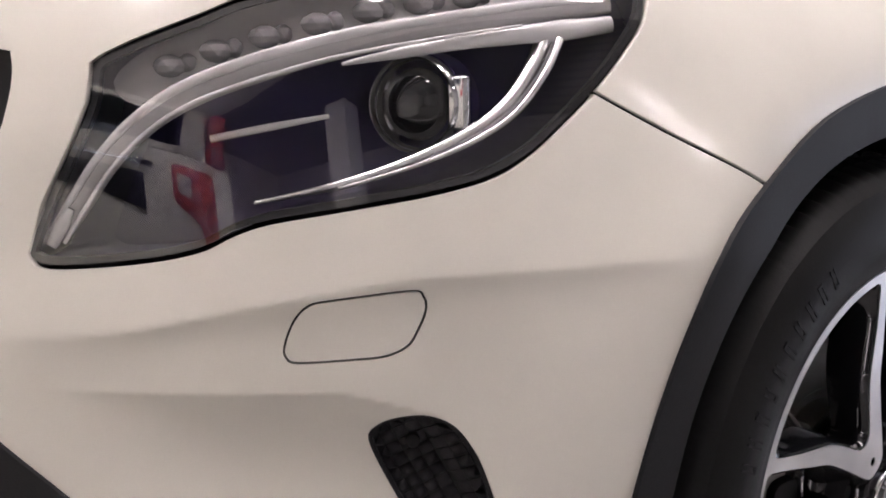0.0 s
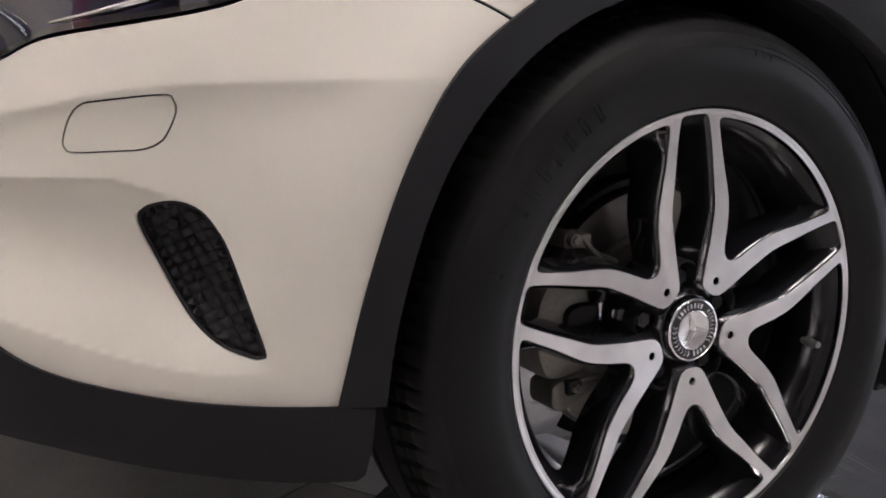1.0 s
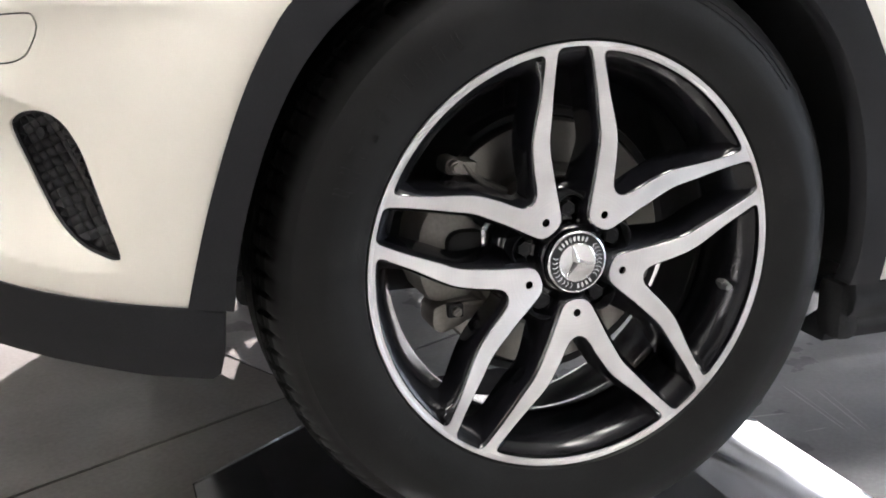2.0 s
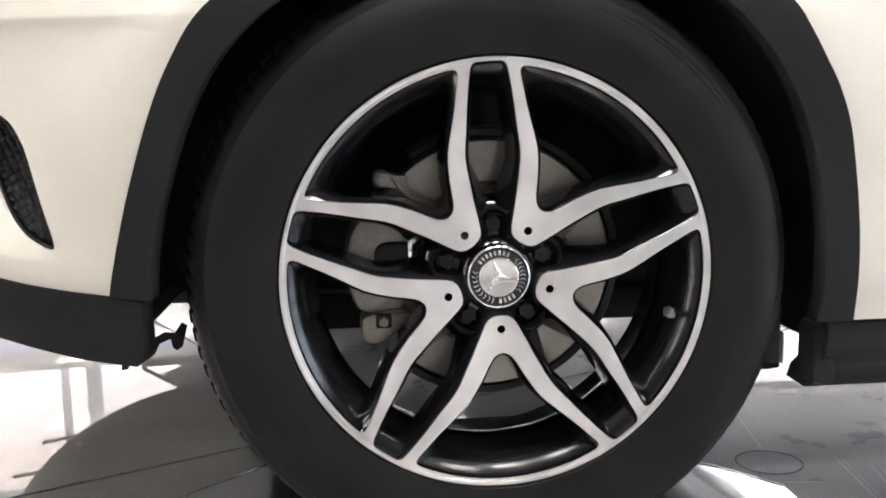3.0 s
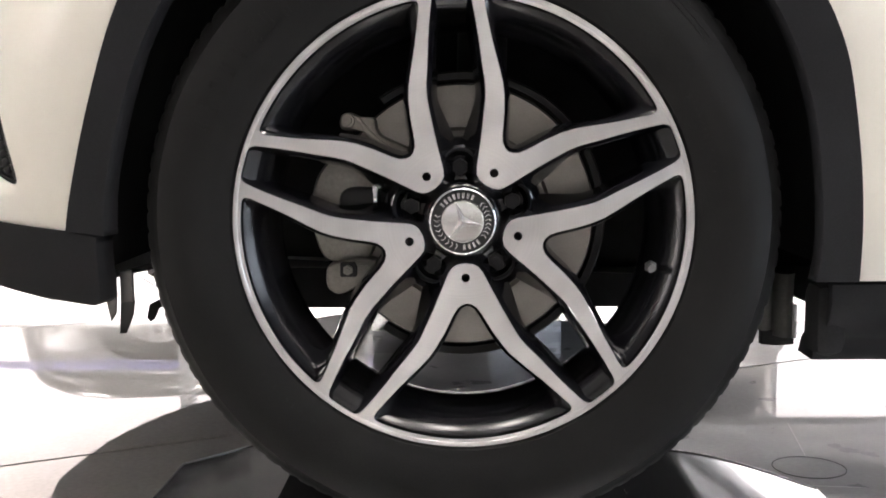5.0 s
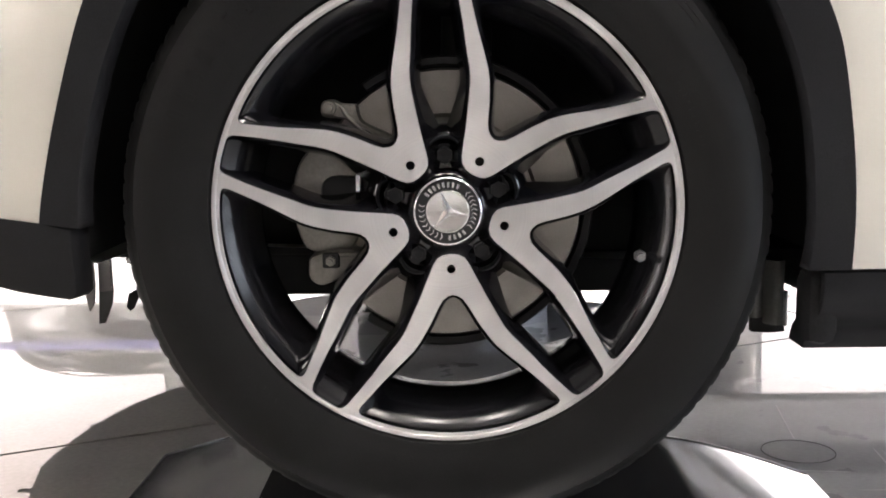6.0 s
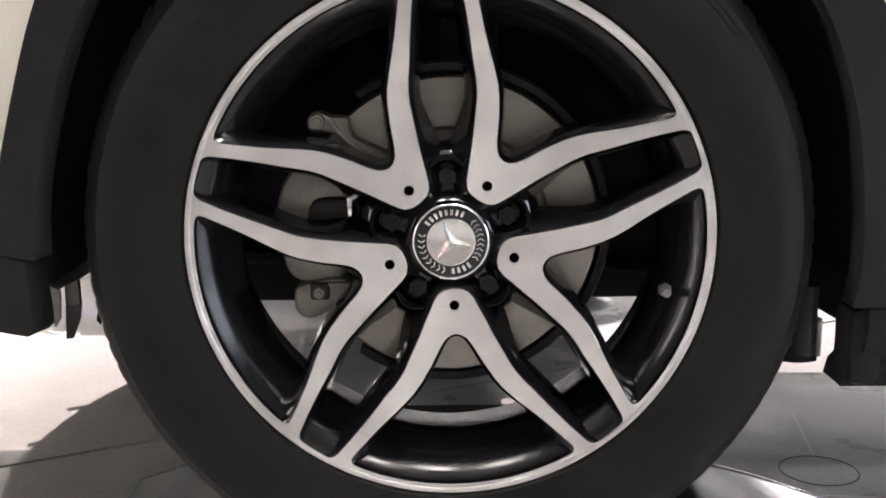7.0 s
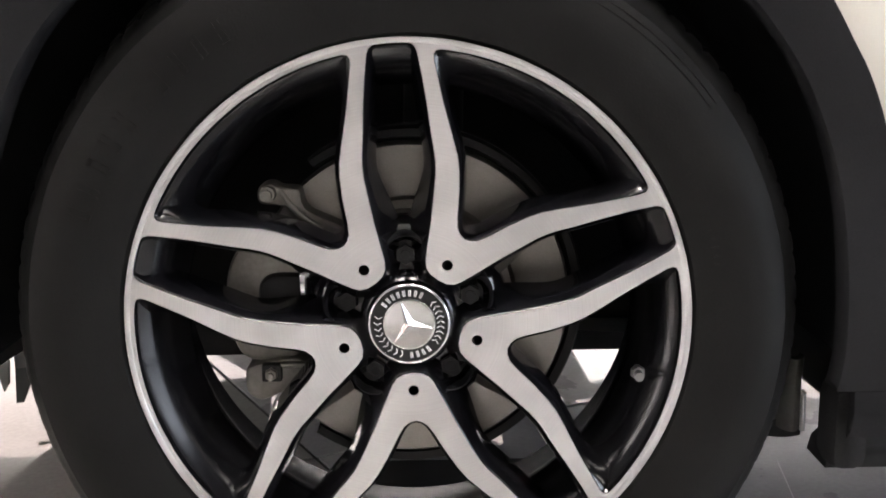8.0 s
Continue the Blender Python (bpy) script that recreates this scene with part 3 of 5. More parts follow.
V_WINDOW = [(86.3, 0), (87.5, 5), (91, 10.2), (98, 15.1), (116.6, 25.3), (132, 35.2), (141.5, 42.8), (152, 53.8), (162.6, 65.8), (172.8, 77), (188.4, 92.8), (197, 101.4), (201.2, 104.3), (204.4, 104.2), (207.2, 101.6)]


def face_y(r):
    """Depth of the spokes' machined faces: dished a little towards the hub."""
    return 0.0015 + 0.011 * max(0.0, 1 - r / 0.235) ** 2


def v_lines(angle):
    """Outline of a twin spoke with its stretch of the rim, and of the window in it, in the wheel's plane."""
    su, cu = math.sin(angle), math.cos(angle)

    def closed(half, r):
        a0 = math.atan2(half[-1][1], half[-1][0])
        arc = [(r * math.cos(a0 * (1 - k / 14)), r * math.sin(a0 * (1 - k / 14))) for k in range(1, 28)]
        line = half + arc + [(a, -b) for a, b in reversed(half[1:])]
        return ccw([((a * su + b * cu) / 1000, (a * cu - b * su) / 1000) for a, b in line])
    return closed(V_OUTER, 234.6), closed(V_WINDOW, 231.0)


def spoke_meshes(angle):
    line, window = v_lines(angle)
    hx, hz = 0.0597 * math.sin(angle), 0.0597 * math.cos(angle)
    hole = [(hx + 0.0046 * math.cos(w), hz + 0.0046 * math.sin(w)) for w in (2 * math.pi * k / 20 for k in range(20))]

    def place(u, v, d):
        return u, face_y(math.hypot(u, v)) + d, v
    face = skin("spoke_face", line, [hole, window], place, 0.009, 0.0012)
    # black sides: they spread towards the hub on the outside, and form gussets at the rim in the window
    bm = bmesh.new()
    for loop, sign, layers in ((spaced(line, 0.005), 1, [(0.0006, 0.001), (0.0024, 0.0028), (0.0060, 0.012), (0.0100, 0.046)]),
                               (spaced(window, 0.005), -1, [(0.0006, 0.001), (0.0026, 0.0030), (0.0050, 0.012), (0.0078, 0.044)])):
        rings = []
        for out, deep in layers:
            moved = offset_line(loop, sign * out)
            ring = []
            for (u, v), q in zip(loop, moved):
                r = math.hypot(u, v)
                q, at = np.array(q), np.array((u, v))
                if sign > 0:
                    q = q + (q - at) * (0.9 * ease(0.135, 0.080, r) * ease(0.010, 0.046, deep))
                elif r > 0.195:
                    q = q + (q - at) * (1.5 * ease(0.195, 0.222, r) * ease(0.0, 0.012, deep))
                far = 0.2344 if sign > 0 else 0.2309 - 0.25 * deep
                if sign < 0 and abs(r - 0.2310) < 0.0004:
                    q = at
                if math.hypot(*q) > far:
                    q = q * (far / math.hypot(*q))
                ring.append(bm.verts.new((float(q[0]), face_y(r) + deep * (1.0 if deep < 0.02 else 0.6 + 0.4 * min(1, r / 0.16)), float(q[1]))))
            rings.append(ring)
        m = len(loop)
        for p, q in zip(rings, rings[1:]):
            for i in range(m):
                bm.faces.new((p[i], p[(i + 1) % m], q[(i + 1) % m], q[i]) if sign > 0 else (p[i], q[i], q[(i + 1) % m], p[(i + 1) % m]))
    me = bpy.data.meshes.new("spoke")
    bm.to_mesh(me)
    bm.free()
    me.shade_smooth()
    return face, sharp(me, 50)


def build_wheel(parent):
    wheel_parts = []
    # barrel
    barrel = [(0.2342, 0.0030), (0.2330, 0.0052), (0.2290, 0.0080), (0.2240, 0.0120), (0.2190, 0.0175), (0.2145, 0.0245), (0.2105, 0.033), (0.2065, 0.044), (0.2025, 0.056), (0.1998, 0.064), (0.1988, 0.070), (0.2020, 0.076), (0.2250, 0.040), (0.2360, 0.008)]
    wheel = part("wheel", finish(lathe(barrel, 128), "wheel", 40), BARREL_BLACK, parent, "alloy wheel with black twin spokes and machined faces")
    wheel.location = (0, 0, 0.346)
    inner = [(0.2018, 0.074), (0.2018, 0.080), (0.2035, 0.088), (0.2120, 0.101), (0.2200, 0.110), (0.2205, 0.165), (0.2260, 0.176), (0.2330, 0.186), (0.2400, 0.192), (0.2400, 0.196), (0.2290, 0.194), (0.2235, 0.180), (0.2235, 0.112), (0.2080, 0.078)]
    part("rim_barrel", finish(lathe(inner, 96), "rim_barrel", 35), BARREL_GREY, wheel, "grey inner barrel of the wheel")
    lip = [(0.2394, 0.006), (0.2394, 0.0016), (0.2390, 0.0010), (0.2350, 0.0010), (0.2345, 0.0014), (0.2343, 0.0034)]
    part("rim_lip", finish(lathe(lip, 160), "rim_lip", 50), MACHINED, wheel, "bright machined rim lip")
    for k in range(5):
        face, core = spoke_meshes(HOLE_ANGLE + 2 * math.pi / 5 * k)
        part("spoke", core, GLOSS_BLACK, wheel)
        part("spoke_face", face, MACHINED, wheel, "machined aluminium face of a twin spoke")
    # hub with pockets for the bolts
    hub = [(0.0, 0.016), (0.0345, 0.016), (0.0375, 0.014), (0.040, 0.016), (0.043, 0.030), (0.074, 0.034), (0.086, 0.044), (0.088, 0.055), (0.080, 0.058), (0.0, 0.058)]
    part("hub", finish(lathe(hub, 80), "hub", 40), GLOSS_BLACK, wheel)
    for k in range(5):
        a = HOLE_ANGLE + 2 * math.pi / 5 * (k + 0.5)
        cx, cz = 0.056 * math.sin(a), 0.056 * math.cos(a)
        bm = bmesh.new()
        for rr, y0, y1, n in ((0.0125, 0.032, 0.037, 20), (0.0092, 0.025, 0.032, 6), (0.0045, 0.0245, 0.0249, 12)):
            bmesh.ops.create_cone(bm, cap_ends=True, segments=n, radius1=rr, radius2=rr * 0.94, depth=y1 - y0,
                                  matrix=Matrix.Translation((cx, (y0 + y1) / 2, cz)) @ Matrix.Rotation(radians(90), 4, "X"))
        part("wheel_bolt", finish(bm, "wheel_bolt", 35), POCKET_BLACK, wheel)
        # rounded pocket wall round each bolt
        wall = lathe([(0.0172, 0.018), (0.0184, 0.0165), (0.0200, 0.019), (0.0205, 0.036), (0.0172, 0.036), (0.0172, 0.018)], 24, start=a - radians(100) , turn=radians(200))
        bmesh.ops.translate(wall, verts=wall.verts, vec=(cx, 0, cz))
        part("bolt_pocket", finish(wall, "bolt_pocket", 40), POCKET_BLACK, wheel)
    # centre cap
    part("cap_ring", finish(lathe([(0.0350, 0.014), (0.0352, 0.0065), (0.0343, 0.0048), (0.0330, 0.0045), (0.0322, 0.0056), (0.0322, 0.010)], 72), "cap_ring", 50), BRIGHT, wheel, "bright ring of the centre cap")
    part("cap_band", finish(lathe([(0.0323, 0.0062), (0.0215, 0.0056), (0.0215, 0.012)], 72), "cap_band"), DARK_STEEL, wheel, "dark band of the centre cap")
    part("cap_plate", finish(lathe([(0.0222, 0.0070), (0.0222, 0.0050), (0.0210, 0.0044), (0.0195, 0.0050), (0.0, 0.0062)], 60), "cap_plate", 40), CAP_METAL, wheel, "silver plate of the centre cap")
    bm = bmesh.new()
    tip_c = bm.verts.new((0, 0.0012, 0))
    for k in range(3):
        a = radians(-19 + 119 * k)
        b0, b1 = a - radians(60), a + radians(60)
        tip = bm.verts.new((0.0208 * math.sin(a), 0.0040, 0.0208 * math.cos(a)))
        l = bm.verts.new((0.0047 * math.sin(b0), 0.0054, 0.0047 * math.cos(b0)))
        r = bm.verts.new((0.0047 * math.sin(b1), 0.0054, 0.0047 * math.cos(b1)))
        bm.faces.new((tip_c, l, tip))
        bm.faces.new((tip_c, tip, r))
    part("cap_emblem", finish(bm, "cap_emblem", 10), EMBLEM_METAL, wheel, "plain raised three-armed silver shape")
    bm = bmesh.new()
    for mid, n, step in ((-14, 8, 10.5), (160, 4, 11)):      # bars where the band carries writing
        for i in range(n):
            a = radians(mid + (i - (n - 1) / 2) * step)
            for da, w in ((-radians(1.6), 0.00055), (radians(1.4), 0.0005)):
                m4 = Matrix.Rotation(a + da, 4, "Y") @ Matrix.Translation((0, 0.0055, 0.0270))
                bmesh.ops.create_cube(bm, size=1, matrix=m4 @ Matrix.Diagonal((w * 2, 0.0008, 0.0056, 1)))
    for side in (-1, 1):                                       # wreath leaves at the sides
        for i in range(9):
            a = radians(86 + (i - 4) * 9.5) if side > 0 else radians(238 + (i - 4) * 11)
            for lean in (-35, 35):
                m4 = Matrix.Rotation(a, 4, "Y") @ Matrix.Translation((0, 0.0056, 0.0255 + (0.0026 if lean > 0 else 0))) @ Matrix.Rotation(radians(lean), 4, "Y")
                bmesh.ops.create_cube(bm, size=1, matrix=m4 @ Matrix.Diagonal((0.0010, 0.0008, 0.0046, 1)))
    tagged(part("cap_relief", finish(bm, "cap_relief"), BRIGHT, wheel, "raised silver bars and leaves on the dark band"), kind="stuff")
    # valve
    bm = tube([(0.199, 0.030, -0.050), (0.1975, 0.016, -0.0500), (0.1965, 0.004, -0.0498)], 0.0040, 12, up=(1, 0, 0))
    bmesh.ops.create_cone(bm, cap_ends=True, segments=6, radius1=0.0068, radius2=0.0060, depth=0.006, matrix=Matrix.Translation((0.1977, 0.018, -0.05)) @ Matrix.Rotation(radians(90), 4, "X"))
    part("valve", finish(bm, "valve"), VALVE, wheel, "dull metal tyre valve")
    build_tyre(wheel)
    return wheel


def build_tyre(wheel):
    side = [(0.2400, 0.004), (0.2425, -0.001), (0.2465, -0.0025), (0.2500, -0.0035), (0.2560, -0.0062), (0.2640, -0.0090), (0.2740, -0.0112), (0.2830, -0.0118), (0.2870, -0.0117), (0.2910, -0.0110),
            (0.2955, -0.0102), (0.3000, -0.0090), (0.3090, -0.0055), (0.3180, 0.0000), (0.3185, 0.0012), (0.3250, 0.0070), (0.3310, 0.0150), (0.3355, 0.0250), (0.3385, 0.0370)]
    tread = [(0.3405, 0.0470), (0.3412, 0.0480), (0.3412, 0.0530), (0.3440, 0.0540), (0.3455, 0.0680), (0.3400, 0.0690), (0.3400, 0.0780), (0.3458, 0.0790), (0.3460, 0.0990), (0.3400, 0.1000), (0.3400, 0.1080), (0.3460, 0.1090)]
    back = [(r, 0.208 - y) for r, y in reversed(side + tread)]
    profile = side + tread + back + [(0.2320, 0.196), (0.2250, 0.150), (0.2250, 0.060), (0.2330, 0.006), (0.2400, 0.004)]
    pitch, n = 7, 7 * 98
    first = 14

    def wave(i, k):
        if first <= k <= 24:
            j = i % pitch
            deep = {16: 0.0005, 17: 0.0020, 18: 0.0040, 19: 0.0055, 20: 0.005, 21: 0.005, 22: 0.006, 23: 0.006, 24: 0.006}.get(k, 0)
            return -deep if j == 0 else (-0.45 * deep if j == 1 else 0.0)
        return 0.0
    tyre_mesh = finish(lathe(profile, n, wave), "tyre", 30)
    # the tread takes the darker rubber, shade put into its colour
    for f in tyre_mesh.polygons:
        f.material_index = 1 if 0.040 < f.center.y < 0.200 else 0
    tyre = part("tyre", tyre_mesh, [RUBBER, TREAD_SHADE], wheel, "black rubber tyre with a ribbed shoulder")
    # raised bars where the sidewall is lettered
    def bars(mid, count, step, r, tall, wide=0.0022):
        y = float(np.interp(r, [q[0] for q in side], [q[1] for q in side]))
        slope = float(np.interp(r + tall / 2, [q[0] for q in side], [q[1] for q in side])) - float(np.interp(r - tall / 2, [q[0] for q in side], [q[1] for q in side]))
        shapes = []
        for k in range(3):
            bm = bmesh.new()
            m4 = Matrix.Translation((0, y + 0.0001, r)) @ Matrix.Rotation(math.atan2(slope, tall), 4, "X").inverted()
            for dx in (-wide * 0.8, wide * 0.8):
                bmesh.ops.create_cube(bm, size=1, matrix=m4 @ Matrix.Translation((dx, 0, 0)) @ Matrix.Diagonal((wide * 0.55, 0.0009, tall, 1)))
            bmesh.ops.create_cube(bm, size=1, matrix=m4 @ Matrix.Translation((0, 0, (k - 1) * tall * 0.42)) @ Matrix.Diagonal((wide * 2.0, 0.0009, tall * 0.16, 1)))
            me = finish(bm, "sidewall_bar")
            me.materials.append(RUBBER)
            shapes.append(me)
        for i in range(count):
            ob = new("sidewall_bar", shapes[i % 3])
            ob.parent = wheel
            ob.rotation_euler = (0, radians(mid + (i - (count - 1) / 2) * step), 0)
    bars(-50, 10, 4.3, 0.284, 0.019, 0.0034)
    bars(14, 3, 2.2, 0.301, 0.008, 0.0012)
    bars(70, 12, 1.6, 0.262, 0.005, 0.0008)
    bars(225, 9, 2.0, 0.262, 0.005, 0.0008)
    # double arc on the upper shoulder
    for r0, r1 in ((0.305, 0.3075), (0.311, 0.3135)):
        y0, y1 = (float(np.interp(r, [q[0] for q in side], [q[1] for q in side])) - 0.0009 for r in (r0, r1))
        bm = lathe([(r0, y0 + 0.0012), (r0, y0), (r1, y1), (r1, y1 + 0.0012)], 60, start=radians(-8), turn=radians(62))
        part("sidewall_rib", finish(bm, "sidewall_rib"), RUBBER, wheel)


def build_brake(parent):
    brake = part("brake", finish(lathe([(0.145, 0.090), (0.1465, 0.092), (0.1465, 0.110), (0.145, 0.112), (0.088, 0.112), (0.086, 0.108), (0.086, 0.066), (0.083, 0.063), (0.0, 0.063)][::-1] + [], 96), "brake", 40), DISC, parent, "bare steel brake disc")
    brake.location = (0, 0, 0.346)
    ring = [(0.145, 0.090), (0.144, 0.0885), (0.098, 0.0885), (0.094, 0.092), (0.086, 0.092)]
    part("disc_face", finish(lathe(ring, 96), "disc_face", 40), DISC, brake)
    part("dust_shield", finish(lathe([(0.149, 0.108), (0.151, 0.098), (0.158, 0.096), (0.160, 0.100), (0.160, 0.122), (0.06, 0.126), (0.06, 0.130), (0.161, 0.130)], 72, start=radians(-35), turn=radians(250)), "dust_shield"), DARK_STEEL, brake)
    # caliper: a broad casting over the disc's front edge, with its carrier above and below
    def cast(name, line, y0, y1, edge, mat, label="", crown=0.0):
        """A casting: an outline with a rounded front edge and a slightly domed face."""
        line = ccw(curve_through(line, 4, True))
        cx, cz = (sum(q[k] for q in line) / len(line) for k in (0, 1))
        bm = bmesh.new()
        rings = []
        for out, y in ((0.0, y1), (0.0, y0 + edge), (-0.3 * edge, y0 + 0.3 * edge), (-edge, y0)):
            rings.append([bm.verts.new((u, y, v)) for u, v in offset_line(line, out)])
        for k in (0.6, 0.25):
            rings.append([bm.verts.new((cx + (w.co.x - cx) * k, y0 - crown * (1 - k), cz + (w.co.z - cz) * k)) for w in rings[3]])
        m = len(line)
        for p, q in zip(rings, rings[1:]):
            for i in range(m):
                bm.faces.new((p[i], p[(i + 1) % m], q[(i + 1) % m], q[i]))
        bm.faces.new(rings[-1])
        bm.faces.new(rings[0])
        return part(name, finish(bm, name, 40), mat, brake, label)
    cast("caliper", [(-0.112, 0.060), (-0.136, 0.064), (-0.152, 0.056), (-0.163, 0.034), (-0.166, 0.0), (-0.160, -0.030), (-0.150, -0.046), (-0.128, -0.050), (-0.104, -0.046), (-0.094, -0.020), (-0.092, 0.020), (-0.098, 0.050)], 0.064, 0.130, 0.008, CAST, "grey cast brake caliper", 0.003)
    cast("piston_boss", [(-0.134, 0.020), (-0.126, 0.032), (-0.108, 0.034), (-0.092, 0.030), (-0.088, 0.010), (-0.090, -0.012), (-0.112, -0.018), (-0.130, -0.008)], 0.052, 0.066, 0.006, DARK_STEEL, "dark round boss on the caliper", 0.002)
    part("pad_clip", boxed(-0.097, -0.091, 0.047, 0.056, 0.012, 0.036, 0.0015), BRIGHT, brake, "small bright clip")
    cast("caliper_bracket", [(-0.133, 0.104), (-0.130, 0.112), (-0.121, 0.114), (-0.112, 0.110), (-0.096, 0.108), (-0.093, 0.096), (-0.086, 0.088), (-0.066, 0.079), (-0.058, 0.074), (-0.062, 0.068), (-0.078, 0.071), (-0.096, 0.082), (-0.104, 0.092), (-0.116, 0.094), (-0.130, 0.096)], 0.062, 0.092, 0.004, CAST, "pale cast bracket above the caliper", 0.001)
    bm = bmesh.new()
    for x, z, r, n, y0, y1 in ((-0.123, 0.105, 0.0075, 20, 0.054, 0.064), (-0.123, 0.105, 0.0052, 6, 0.050, 0.055)):
        bmesh.ops.create_cone(bm, cap_ends=True, segments=n, radius1=r, radius2=r * 0.9, depth=y1 - y0, matrix=Matrix.Translation((x, (y0 + y1) / 2, z)) @ Matrix.Rotation(radians(90), 4, "X"))
    part("bracket_bolt", finish(bm, "bracket_bolt", 35), CAST, brake)
    part("bracket_rib", finish(tube([(-0.112, 0.060, 0.108), (-0.104, 0.057, 0.096), (-0.094, 0.057, 0.086), (-0.076, 0.060, 0.073)], [0.002, 0.003, 0.003, 0.002], 8), "bracket_rib", 60), CAST, brake)
    cast("caliper_foot", [(-0.150, -0.060), (-0.146, -0.052), (-0.126, -0.046), (-0.108, -0.044), (-0.094, -0.048), (-0.092, -0.060), (-0.104, -0.070), (-0.124, -0.080), (-0.138, -0.084), (-0.149, -0.076)], 0.058, 0.100, 0.005, CAST, "pale cast foot under the caliper", 0.001)
    bm = boxed(-0.134, -0.116, 0.050, 0.062, -0.064, -0.048, 0.002)
    part("foot_recess", finish(bm, "foot_recess", 35), DARK_STEEL, brake)
    bm = bmesh.new()
    for r, n, y0, y1 in ((0.0058, 6, 0.044, 0.052), (0.0030, 12, 0.041, 0.045)):
        bmesh.ops.create_cone(bm, cap_ends=True, segments=n, radius1=r, radius2=r * 0.92, depth=y1 - y0, matrix=Matrix.Translation((-0.125, (y0 + y1) / 2, -0.056)) @ Matrix.Rotation(radians(90), 4, "X"))
    part("foot_bolt", finish(bm, "foot_bolt", 35), CAST, brake)
    part("foot_arm", boxed(-0.118, -0.092, 0.052, 0.060, -0.052, -0.047, 0.002), CAST, brake)
    # strut, arm and joint behind
    bm = tube([(0.02, 0.19, 0.06), (0.03, 0.22, 0.36)], 0.03, 16)
    block(bm, -0.05, 0.05, 0.125, 0.20, -0.09, 0.09, 0.02)
    part("knuckle", finish(bm, "knuckle", 40), DARK_STEEL, brake)
    bm = tube([(0.0, 0.17, -0.085), (0.02, 0.30, -0.10), (0.05, 0.48, -0.09)], [0.024, 0.028, 0.03], 12, 0.6)
    part("control_arm", finish(bm, "control_arm", 40), DARK_STEEL, brake)
    bm = tube([(0.0, 0.10, 0.0), (0.0, 0.85, 0.02)], 0.016, 12)
    part("drive_shaft", finish(bm, "drive_shaft", 40), DARK_STEEL, brake)
    return brake


# ---- the car ----
MID = 0.90
LAMP = [(-0.848, 0.654), (-0.841, 0.6445), (-0.817, 0.6425), (-0.749, 0.648), (-0.706, 0.656), (-0.681, 0.667), (-0.653, 0.675), (-0.596, 0.683), (-0.538, 0.691), (-0.494, 0.700),
        (-0.461, 0.714), (-0.425, 0.738), (-0.390, 0.763), (-0.355, 0.791), (-0.329, 0.814), (-0.314, 0.838), (-0.316, 0.852), (-0.340, 0.860),
        (-0.420, 0.860), (-0.540, 0.851), (-0.664, 0.833), (-0.713, 0.818), (-0.763, 0.802), (-0.790, 0.792), (-0.797, 0.782), (-0.797, 0.760), (-0.808, 0.732), (-0.833, 0.687)]
COVER = [(-0.638, 0.603), (-0.627, 0.614), (-0.610, 0.617), (-0.556, 0.6215), (-0.547, 0.617), (-0.546, 0.607), (-0.553, 0.592), (-0.560, 0.583), (-0.575, 0.577), (-0.600, 0.5755), (-0.636, 0.5745), (-0.644, 0.578), (-0.645, 0.586)]
VENT = [(-0.589, 0.511), (-0.581, 0.525), (-0.562, 0.531), (-0.545, 0.531), (-0.528, 0.523), (-0.515, 0.506), (-0.505, 0.484), (-0.487, 0.423), (-0.479, 0.392), (-0.484, 0.386), (-0.496, 0.388), (-0.522, 0.401), (-0.546, 0.426), (-0.570, 0.469)]
ARCH = [(-0.418, 0.337), (-0.410, 0.370), (-0.391, 0.442), (-0.362, 0.529), (-0.335, 0.588), (-0.303, 0.636), (-0.246, 0.679), (-0.145, 0.729), (-0.013, 0.759), (0.081, 0.763), (0.180, 0.744), (0.260, 0.697), (0.314, 0.641), (0.335, 0.610), (0.354, 0.577), (0.370, 0.548), (0.386, 0.505), (0.397, 0.445), (0.404, 0.386), (0.411, 0.281)]
ARCH_IN = [(-0.374, 0.333), (-0.367, 0.389), (-0.350, 0.456), (-0.327, 0.520), (-0.296, 0.577), (-0.253, 0.625), (-0.195, 0.664), (-0.118, 0.694), (-0.020, 0.712), (0.070, 0.712), (0.158, 0.692), (0.226, 0.654), (0.280, 0.605), (0.326, 0.537), (0.356, 0.447), (0.368, 0.330), (0.367, 0.281)]
LIP_TOP = [(-0.874, 0.508), (-0.814, 0.4705), (-0.763, 0.429), (-0.715, 0.3945), (-0.664, 0.374), (-0.577, 0.3555), (-0.498, 0.3445), (-0.418, 0.337)]
LIP_LOW = [(-0.384, 0.331), (-0.388, 0.283), (-0.392, 0.262), (-0.400, 0.2555), (-0.462, 0.2615), (-0.563, 0.279), (-0.678, 0.303), (-0.741, 0.312), (-0.880, 0.322)]
GRILLE = [(-0.880, 0.800), (-0.874, 0.785), (-0.873, 0.765), (-0.880, 0.735), (-0.905, 0.690), (-0.950, 0.655), (S_NOSE, 0.640), (S_NOSE, 0.812), (-0.960, 0.812)]
LAMP_LOW = LAMP[0:13]        # along the lower edge up to the fender joint
LAMP_BACK = LAMP[12:18]
LAMP_TOP = LAMP[17:]


